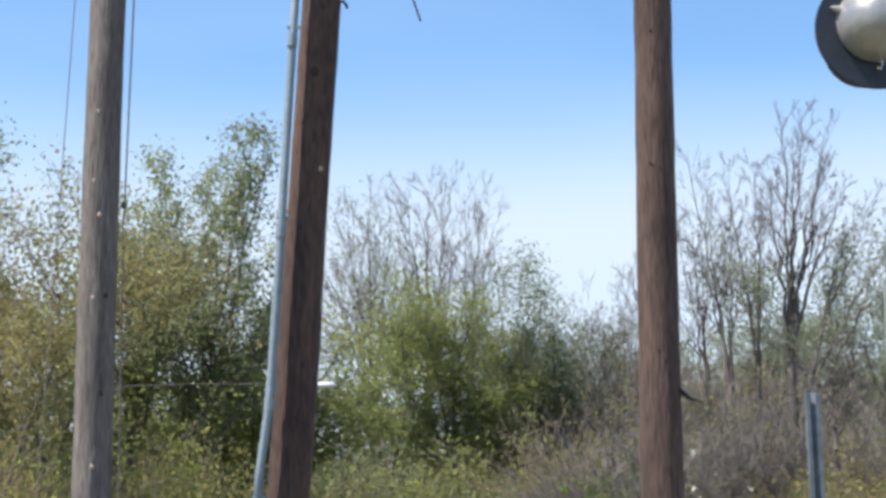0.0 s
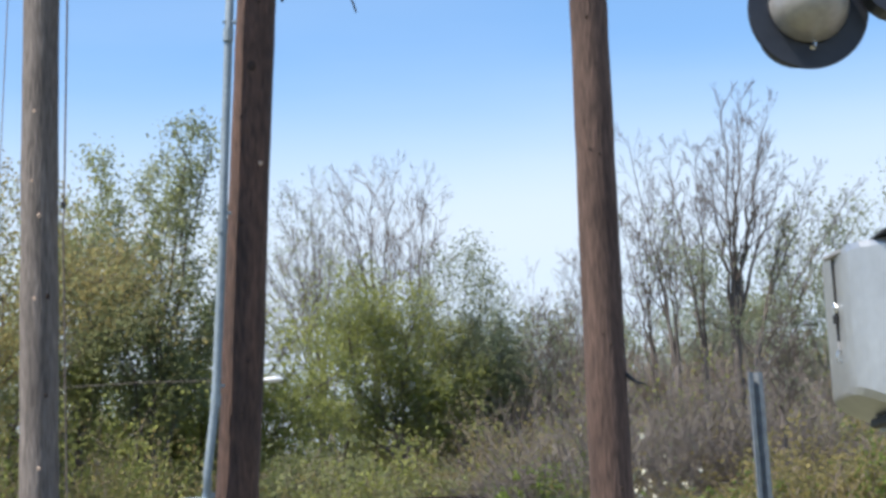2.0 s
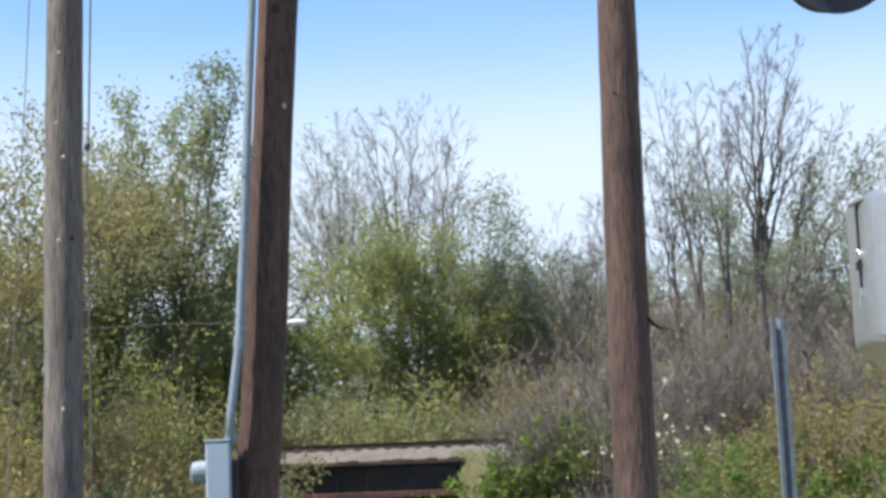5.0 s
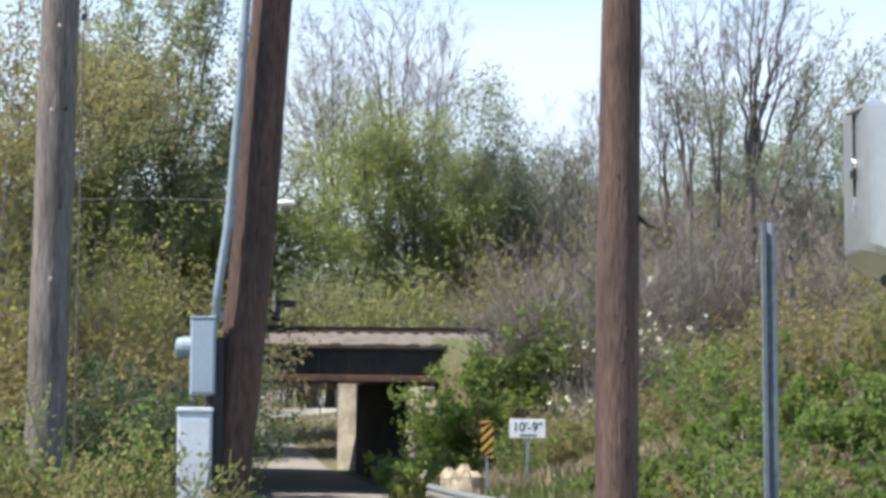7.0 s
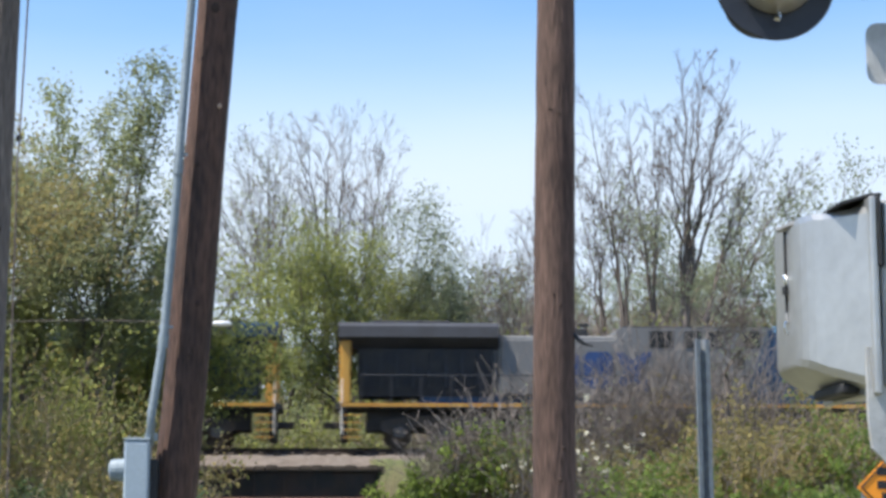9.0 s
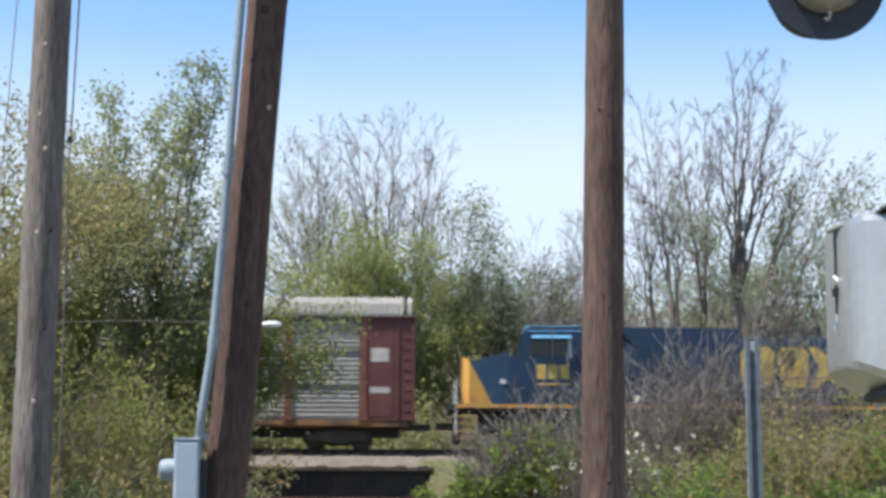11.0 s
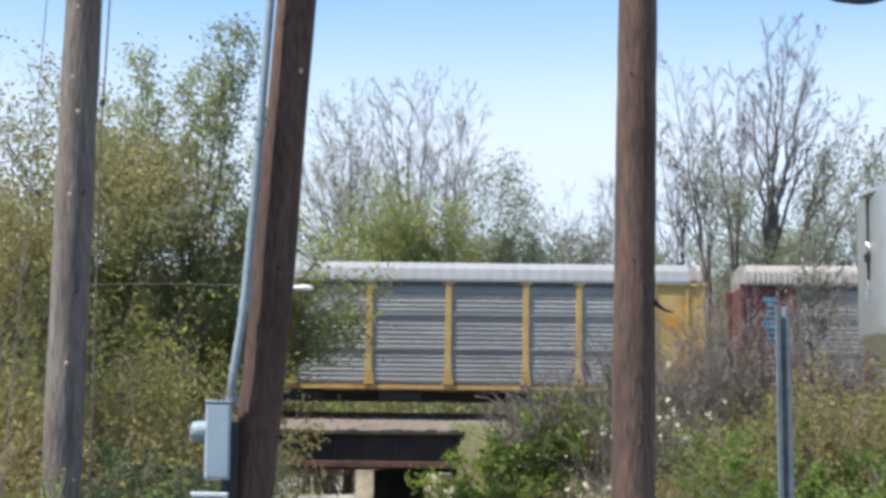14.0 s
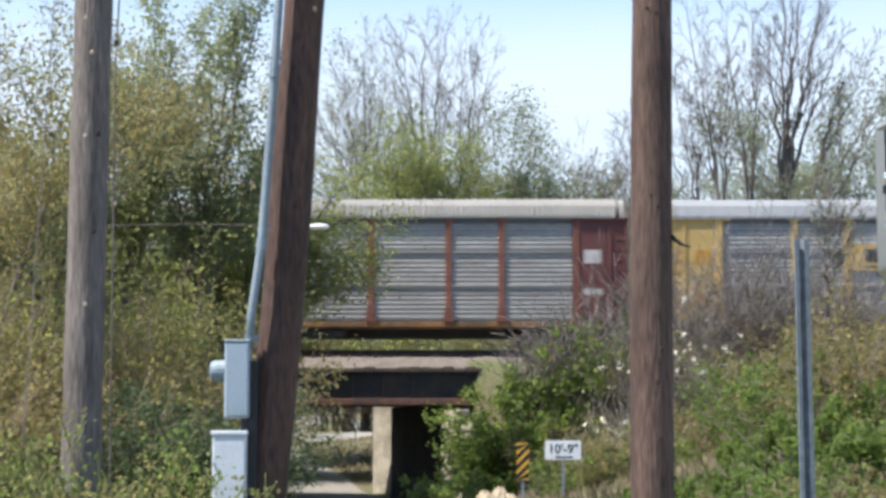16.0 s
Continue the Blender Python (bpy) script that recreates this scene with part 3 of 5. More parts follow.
        part("front_window", Build().poly([(18.90, s * 0.25, 3.55), (18.90, s * 1.3, 3.55), (18.68, s * 1.25, 4.25), (18.68, s * 0.25, 4.25)], [(0, 1, 2, 3)]).poly([(18.87, s * 0.25, 3.55), (18.87, s * 1.3, 3.55), (18.65, s * 1.25, 4.25), (18.65, s * 0.25, 4.25)], [(0, 1, 2, 3)]), "window_dark", cab)
    if old:
        for s in sides:
            o = [(15.15, 1.63), (16.4, 1.63), (16.4, 4.4), (16.2, 4.4)]
            part("blue_panel", Build().prism(o, *sorted((s * 1.28, s * 1.294))), "loco_blue", mach, "slanting blue paint ahead of the gray")
    nose = [[(19.15, -1.2, 1.62), (19.15, 1.2, 1.62), (19.15, 1.1, 3.62), (19.15, -1.1, 3.62)],
            [(20.2, -1.1, 1.62), (20.2, 1.1, 1.62), (20.2, 0.98, 3.30), (20.2, -0.98, 3.30)],
            [(20.62, -1.0, 1.62), (20.62, 1.0, 1.62), (20.56, 0.85, 3.18), (20.56, -0.85, 3.18)]]
    ns = part("nose", Build().loft(nose), cabm, loco)
    part("nose_front", Build().loft([[(20.58, y, z) for y, z in ((-1.05, 1.62), (1.05, 1.62), (0.8, 3.3), (-0.8, 3.3))], [(20.80, y, z) for y, z in ((-0.95, 1.62), (0.95, 1.62), (0.66, 3.42), (-0.66, 3.42))]]), "loco_yellow", ns, "yellow nose front")
    for s in sides:
        part("nose_chevron", Build().prism([(19.75, 1.63), (20.62, 1.63), (20.58, 3.2)], *sorted((s * 1.16, s * 1.175))), "loco_yellow", ns)
        part("nose_light", Build().box(19.25, 19.45, *sorted((s * 1.19, s * 1.21)), 2.4, 2.55), "lamp_white", ns)
    for xx, d in ((L - 0.5, 1), (0.5, -1)):
        e = part("end_platform", Build().box(min(xx, xx + d * 0.45), max(xx, xx + d * 0.45), -1.5, 1.5, 1.38, 1.62, 0.02), "loco_dark", loco)
        part("pilot", Build().box(min(xx, xx + d * 0.25), max(xx, xx + d * 0.25), -1.35, 1.35, 0.25, 1.38, 0.03), "loco_dark", e)
        part("coupler", Build().box(min(xx, xx + d * 0.9), max(xx, xx + d * 0.9), -0.14, 0.14, 0.75, 1.0, 0.03), "truck_metal", e)
        for s in sides:
            for k in range(4):
                part("step", Build().box(min(xx - d * 0.5, xx + d * 0.15), max(xx - d * 0.5, xx + d * 0.15), *sorted((s * 1.25, s * 1.52)), 0.35 + k * 0.27, 0.39 + k * 0.27), "loco_yellow", e)
            part("grab_rail", Build().tube([(xx + d * 0.2, s * 1.48, 0.5), (xx + d * 0.2, s * 1.48, 2.5)], 0.025, 6), "white_paint", e)
    for s in sides:
        handrail(loco, 1.0, 9.8, s * 1.44, 1.62, 2.65, 9)
        handrail(loco, 10.2, 16.2, s * 1.44, 1.62, 2.65, 6)
        if old:
            emblem(loco, 7.87, 2.2, 3.9, 1.35, s * 1.296, "letter_blue")
            part("underline", Build().box(10.1, 11.6, *sorted((s * 1.296, s * 1.308)), 2.08, 2.15), "letter_blue", loco)
        else:
            emblem(loco, 6.6, 2.3, 3.95, 1.5, s * 1.296, "letter_yellow")
    part("letter_panel", Build().box(6.15, 10.47, -1.285, 1.285, 1.95, 4.0, 0.03), hood, loco)
    part("horn", Build().box(9.2, 9.6, -0.15, 0.15, 4.6, 4.75, 0.03), "loco_dark", loco)
    part("antenna", Build().box(17.2, 17.5, -0.2, 0.2, 4.54, 4.63, 0.03), "lamp_white", loco)
    cars.append((loco, u_rear, facing))
    return loco


cars = []
POSTS = (1.95, 4.70, 6.65, 9.50, 12.40, 15.25, 18.15, 21.0, 22.95, 25.70)


def auto_rack(u_left, trim, panel, roof, post_mat, emblem_kind):
    """A covered car carrier: ribbed side panels between posts, end panels, arched roof."""
    words = ("yellow", "silver-gray roof") if trim == "rack_yellow" else ("maroon", "tan ribbed roof")
    rack = tagged(new("auto_rack_car"), "covered car-carrier rail wagon, gray ribbed panels, %s posts, %s" % words, "rail wagon", "car carriers of the train")
    L, W = 27.65, 1.58
    sides = (-1, 1)
    sill = part("sill", Build().box(0.3, L - 0.3, -1.5, 1.5, 0.78, 1.02, 0.02), "sill_rust", rack, "rust-stained yellow side sill")
    part("centre_sill", Build().box(0.6, L - 0.6, -0.5, 0.5, 0.45, 0.78), "loco_dark", rack)
    for x in (8.3, 12.0, 15.6):
        part("underbox", Build().box(x, x + 1.6, -1.3, -0.4, 0.42, 0.78, 0.03), "loco_dark", sill)
    # interior dark core keeps light from shining through
    part("inner_shell", Build().box(0.5, L - 0.5, -1.42, 1.42, 1.0, 4.80), "tank_gray", rack)
    prof = []
    z = 1.06
    while z < 4.80:
        prof += [(0.0, z), (0.0, z + 0.065), (0.013, z + 0.085), (0.013, z + 0.145)]
        z += 0.17
    edges = [2.1, *POSTS[1:-1], L - 2.1]
    shared = {}
    for s in sides:
        for a, b in zip(edges[:-1], edges[1:]):
            w = round(b - a, 2)
            if (w, s) not in shared:
                bb = Build().loft([[(x, s * (1.50 + d), zz) for d, zz in prof] for x in (0, w)], cap=False, closed=False)
                shared[(w, s)] = bb.mesh("side_panel", panel)
            part("side_panel", shared[(w, s)], panel, rack).location = (a, 0, 0)
        part("top_rail", Build().box(2.1, L - 2.1, *sorted((s * 1.5, s * 1.535)), 4.62, 4.79, 0.01), "tank_gray", rack)
        for zz in (2.30, 3.55):
            part("belt_rail", Build().box(2.1, L - 2.1, *sorted((s * 1.52, s * 1.55)), zz, zz + 0.06), panel, rack)
        pm = Build().box(-0.11, 0.11, *sorted((s * 1.5, s * W)), 1.0, 4.80, 0.015)
        pm.prism([(-0.2, 1.0), (0.2, 1.0), (0.11, 1.55), (-0.11, 1.55)], *sorted((s * 1.5, s * (W + 0.01))))
        pm.prism([(-0.28, 4.80), (-0.11, 4.66), (0.11, 4.66), (0.28, 4.80)], *sorted((s * 1.5, s * (W + 0.01))))
        me = pm.mesh("post", post_mat)
        for x in POSTS:
            part("post", me, post_mat, rack).location = (x, 0, 0)
        for x0 in (0.05, L - 2.05):
            ep = part("end_panel", Build().box(x0, x0 + 2.0, *sorted((s * 1.46, s * 1.53)), 1.0, 4.80, 0.01), trim, rack, "%s end panel with a recessed door" % words[0])
            mid = x0 + (1.3 if x0 < 5 else 0.7)
            part("door", Build().box(mid - 0.5, mid + 0.5, *sorted((s * 1.53, s * 1.545)), 1.15, 4.55, 0.004), trim, ep)
            for xx in (x0 + 0.02, x0 + 0.55 if x0 < 5 else x0 + 1.3, x0 + 1.88):
                part("rib", Build().box(xx, xx + 0.1, *sorted((s * 1.53, s * W)), 1.0, 4.72, 0.01), trim, ep)
            for k in range(9):
                xr = x0 + 0.1 if x0 < 5 else x0 + 1.45
                part("ladder_rung", Build().box(xr, xr + 0.4, *sorted((s * W, s * (W + 0.02))), 1.2 + k * 0.38, 1.225 + k * 0.38), trim, ep)
            part("stencil_block", Build().box(mid - 0.32, mid + 0.32, *sorted((s * 1.545, s * 1.552)), 3.15, 3.65), "loco_yellow" if trim == "rack_yellow" else "paint_pale", ep)
            part("stencil_block", Build().box(mid - 0.36, mid + 0.36, *sorted((s * 1.545, s * 1.552)), 2.0 if trim != "rack_yellow" else 1.75, 2.22 if trim != "rack_yellow" else 2.0), "loco_yellow" if trim == "rack_yellow" else "paint_pale", ep)
            part("header", Build().box(x0 - 0.05, x0 + 2.3 if x0 < 5 else x0 + 2.05, *sorted((s * 1.5, s * (W + 0.03))), 4.72, 4.84, 0.01), trim, ep)
        part("yellow_band", Build().box(2.1, L - 2.1, *sorted((s * 1.5, s * 1.515)), 0.84, 0.97), trim if trim == "rack_yellow" else "sill_rust", sill)
        if emblem_kind == "board":
            bd = part("name_board", Build().box(6.76, 9.39, *sorted((s * 1.55, s * 1.575)), 2.87, 3.85, 0.005), "rack_yellow", rack, "yellow board with dark block lettering")
            for k in range(3):
                xa = 7.3 + k * 0.56
                ya, yb = sorted((s * 1.575, s * 1.579))
                part("emblem", Build().box(xa, xa + 0.46, ya, yb, 3.18, 3.68), "black_paint", bd)
            part("underline", Build().box(7.25, 8.95, *sorted((s * 1.575, s * 1.583)), 2.99, 3.05), "black_paint", bd)
        else:
            part("letter_block", Build().box(7.9, 8.4, *sorted((s * 1.55, s * 1.56)), 3.35, 3.72), "tank_gray", rack)
            part("letter_block", Build().box(8.45, 8.95, *sorted((s * 1.55, s * 1.56)), 3.35, 3.72), "tank_gray", rack)
            part("underline", Build().box(7.9, 9.15, *sorted((s * 1.55, s * 1.56)), 3.08, 3.16), "tank_gray", rack)
    arch = [(-1.62, 4.80), (-1.62, 4.90), (-1.50, 5.28), (-1.2, 5.50), (-0.6, 5.61), (0, 5.63), (0.6, 5.61), (1.2, 5.50), (1.50, 5.28), (1.62, 4.90), (1.62, 4.80)]
    ribs = []
    x = 0.35
    step = 0.20 if roof == "rack_roof_tan" else 0.46
    depth = 0.045 if roof == "rack_roof_tan" else 0.005
    while x < L - 0.35 - step:
        for dx, d in ((0, 0), (step * 0.45, 0), (step * 0.55, depth), (step * 0.95, depth)):
            ribs.append([(x + dx, y * (1 + d / 1.6), zz + d) for y, zz in arch])
        x += step
    part("roof", Build().loft(ribs), roof, rack)
    for x0 in (0.2, L - 0.35):
        part("roof_end", Build().loft([[(x0 + k, y * 1.01, zz + 0.02) for y, zz in arch] for k in (0, 0.15)]), "rack_panel_brown", rack)
        part("end_door", Build().box(x0, x0 + 0.15, -1.4, 1.4, 1.0, 5.0), trim, rack)
    for cx in (2.9, L - 2.9):
        tr = part("truck", Build().box(cx - 0.3, cx + 0.3, -1.0, 1.0, 0.4, 0.7), "truck_metal", rack)
        for s in sides:
            o = [(cx - 1.15, 0.3), (cx - 0.6, 0.28), (cx - 0.35, 0.18), (cx + 0.35, 0.18), (cx + 0.6, 0.28), (cx + 1.15, 0.3), (cx + 1.15, 0.5), (cx + 0.5, 0.68), (cx - 0.5, 0.68), (cx - 1.15, 0.5)]
            part("side_frame", Build().prism(o, *sorted((s * 0.98, s * 1.12))), "truck_metal", tr)
        for k in (-0.85, 0.85):
            wheelset(rack, cx + k, 0.42)
    for xx, d in ((0.35, -1), (L - 0.35, 1)):
        part("coupler", Build().box(min(xx, xx + d * 0.9), max(xx, xx + d * 0.9), -0.13, 0.13, 0.7, 0.95, 0.03), "truck_metal", rack)
    if emblem_kind == "plain_marks":
        ep = part("painted_tag", Build().box(0.95, 1.35, -1.56, -1.552, 2.0, 4.35), "rack_maroon", rack)
        rng = random.Random(4)
        for k in range(9):
            zc = 2.6 + k * 0.2
            wv = rng.uniform(0.12, 0.34)
            part("tag_stroke", Build().box(1.15 - wv, 1.15 + wv * 0.7, -1.568, -1.56, zc, zc + rng.uniform(0.08, 0.15), 0.002), "paint_cyan", ep, "cyan spray paint stroke")
        for k in range(4):
            part("tag_stroke", Build().box(0.85 + k * 0.02, 1.5 - k * 0.1, -1.568, -1.556, 1.45 + k * 0.22, 1.58 + k * 0.22, 0.002), "paint_pale", ep, "pale spray paint stroke")
    cars.append((rack, u_left, 1))
    return rack


locomotive(50.75, 1, "gray")
locomotive(48.90, -1, "navy")
auto_rack(-1.29, "rack_maroon", "rack_panel_brown", "rack_roof_tan", "rack_rust", "plain_marks")
auto_rack(-30.17, "rack_yellow", "rack_panel", "rack_roof", "rack_yellow", "board")
auto_rack(-31.55 - 27.65, "rack_maroon", "rack_panel_brown", "rack_roof_tan", "rack_rust", "marks")


# ---- poles and what hangs on them ----
def bent_pole(name, base, top, r0, r1, mat, label, knots, seed, bend=0.0):
    pole = thing(name, *base, label, "utility pole", "utility poles")
    d = Vector(top) - Vector(base)
    rng = random.Random(seed)
    n = 44
    path, rad = [], []
    for i in range(n + 1):
        k = i / n
        path.append(d * k + Vector((0.012 * math.sin(k * 7 + seed) - bend * max(0.0, (3.5 - base[2] - d.z * k) / 3.5) ** 2, 0, 0)))
        rad.append((r0 + (r1 - r0) * k) * (1 + rng.uniform(-0.022, 0.022)))
    part("shaft", Build().tube(path, rad, 28), mat, pole, smooth=True)
    part("cap", Build().tube([path[-1], path[-1] + Vector((0, 0, 0.03))], r1 * 0.98, 20), "knot", pole)
    for h, side, size, m in knots:
        k = (h - base[2]) / d.z
        c = d * k
        r = r0 + (r1 - r0) * k
        a = math.asin(max(-0.95, min(0.95, side)))
        nrm = Vector((math.sin(a), -math.cos(a), 0))
        p = c + nrm * (r * 0.97)
        o = part("knot", Build().tube([(0, 0.012, 0), (0, -0.006, 0), (0, -0.012, 0)], [size, size * 0.85, size * 0.4], 9), m, pole)
        o.matrix_basis = Matrix.Translation(p) @ pose(0, 0, 0, 0, 0, math.degrees(a)) @ Matrix.Diagonal((1, 1, 1.25, 1))
    return pole


bent_pole("utility_pole", (-3.02, 15.3, -0.3), (-2.85, 15.3, 10.5), 0.168, 0.145, "pole_gray", "weathered silver-gray wooden utility pole in the weeds",
          [(4.0, -0.1, 0.02, "chip"), (4.02, 0.55, 0.022, "knot"), (5.0, -0.3, 0.018, "chip"), (4.7, 0.1, 0.02, "chip"), (2.6, 0.2, 0.02, "chip"), (3.2, 0.5, 0.02, "knot"), (5.6, -0.2, 0.016, "chip")], 1)
bent_pole("utility_pole", (-1.41, 14.4, -0.3), (-0.755, 14.4, 10.5), 0.176, 0.145, "pole_dark", "dark brown wooden utility pole leaning beside a gray conduit",
          [(5.66, -0.05, 0.042, "knot"), (4.87, 0.55, 0.019, "chip"), (3.6, -0.45, 0.024, "knot"), (6.2, 0.2, 0.02, "knot"), (2.9, 0.1, 0.016, "knot"), (3.3, 0.25, 0.02, "knot"), (5.25, -0.5, 0.02, "knot"), (4.4, -0.3, 0.024, "knot")], 2, bend=0.13)
bent_pole("utility_pole", (1.63, 14.5, -0.3), (1.71, 14.5, 10.5), 0.178, 0.138, "pole_tan", "reddish-tan wooden utility pole with dark checks",
          [(4.9, -0.35, 0.013, "knot"), (4.86, 0.1, 0.012, "knot"), (3.4, -0.2, 0.012, "knot"), (3.32, 0.15, 0.012, "knot"), (2.2, 0.3, 0.016, "knot"), (1.95, 0.1, 0.016, "knot"), (5.6, 0.2, 0.012, "knot"), (2.7, -0.4, 0.012, "knot"), (1.5, 0.25, 0.014, "knot"), (6.0, -0.2, 0.014, "knot")], 3)


def make_pole_fittings():
    con = thing("conduit", 0, 0, 0, "gray electrical conduit strapped along the brown pole", "conduit")
    pts = [(-1.485, 14.17, 2.2), (-1.475, 14.17, 2.45), (-1.42, 14.17, 2.85), (-1.40, 14.17, 3.0), (-1.335, 14.18, 4.0), (-1.235, 14.19, 5.8), (-1.13, 14.2, 7.6)]
    part("pipe", Build().tube(pts, 0.034, 12), "conduit", con, smooth=True)
    for z, x in ((3.0, -1.40), (4.35, -1.315), (5.9, -1.23)):
        part("coupling", Build().tube([(x - 0.003, 14.175, z - 0.05), (x + 0.003, 14.175, z + 0.05)], 0.041, 12), "conduit", con)
        part("strap", Build().box(x - 0.04, x + 0.07, 14.165, 14.20, z + 0.1, z + 0.12), "conduit", con)
    box = thing("meter_box", -1.575, 14.2, 1.66, "blue-gray painted electric meter box on the brown pole", "meter box")
    part("body", Build().box(-0.095, 0.095, -0.09, 0.09, 0, 0.585, 0.012), "meter_paint", box)
    part("cover", Build().box(-0.083, 0.083, -0.098, -0.09, 0.02, 0.56, 0.003), "meter_paint", box)
    part("hub", Build().tube([(0.1, 0, 0.58), (0.1, 0, 0.64)], 0.05, 12), "conduit", box)
    part("top_lip", Build().box(-0.1, 0.1, -0.1, 0.1, 0.585, 0.60, 0.004), "meter_paint", box)
    part("meter", Build().tube([(-0.095, 0, 0.36), (-0.15, 0, 0.36), (-0.20, 0, 0.36), (-0.215, 0, 0.36)], [0.085, 0.085, 0.078, 0.05], 18), "conduit", box, "round gray glass-fronted meter", smooth=False)
    part("nipple", Build().tube([(0.06, 0.0, -0.13), (0.06, 0.0, 0.0)], 0.035, 10), "black_rubber", box)
    low = thing("breaker_box", -1.62, 14.2, -0.1, "pale gray tall breaker cabinet below the meter box", "cabinet")
    part("body", Build().box(-0.135, 0.125, -0.10, 0.10, 0, 1.63, 0.01), "light_paint", low)
    part("lid", Build().box(-0.145, 0.135, -0.115, 0.11, 1.63, 1.665, 0.006), "light_paint", low)
    part("door", Build().box(-0.12, 0.11, -0.108, -0.10, 0.1, 1.58, 0.003), "light_paint", low)
    part("latch", Build().box(0.08, 0.10, -0.118, -0.108, 0.8, 0.9, 0.003), "galvanised", low)
    part("back_channel", Build().box(0.127, 0.20, -0.03, 0.05, 0.0, 2.2, 0.004), "black_rubber", low)
    w = thing("cable", 0, 0, 0, "thin dark cable running down the gray pole", "cable")
    part("wire", Build().tube([(-2.71, 15.13, 0.4), (-2.725, 15.13, 4.6), (-2.715, 15.13, 4.75), (-2.67, 15.13, 6.5), (-2.6, 15.13, 9.0)], 0.008, 6), "bark", w)
    part("clip", Build().box(-2.74, -2.70, 15.11, 15.15, 4.75, 4.80), "black_rubber", w)
    w = thing("guy_wire", 0, 0, 0, "thin steel guy wire beside the gray pole", "cable")
    part("wire", Build().tube([(-3.55, 15.35, 0.0), (-3.22, 15.35, 6.6), (-3.06, 15.35, 9.8)], 0.005, 6), "bark_pale", w)
    w = thing("hanging_wire", 0, 0, 0, "loose dark wire end hanging in the air", "cable")
    part("wire", Build().tube([(-0.21, 14.4, 6.12), (-0.24, 14.4, 6.22), (-0.29, 14.4, 6.36), (-0.36, 14.4, 6.7), (-0.55, 14.4, 7.6), (-0.86, 14.4, 9.0)], 0.008, 6), "black_rubber", w)
    w = thing("wire_hook", 0, 0, 0, "small bent dark hook on the brown pole", "hook")
    part("hook", Build().tube([(-0.87, 14.38, 6.28), (-0.83, 14.36, 6.28), (-0.81, 14.36, 6.25), (-0.80, 14.36, 6.22)], 0.012, 6), "black_rubber", w)
    w = thing("wire_stub", 0, 0, 0, "short black cable stub sticking out of the tan pole", "cable")
    part("stub", Build().tube([(1.78, 14.45, 3.12), (1.82, 14.42, 3.06), (1.87, 14.41, 3.02), (1.94, 14.40, 3.0)], [0.012, 0.018, 0.013, 0.006], 7), "black_rubber", w)


make_pole_fittings()


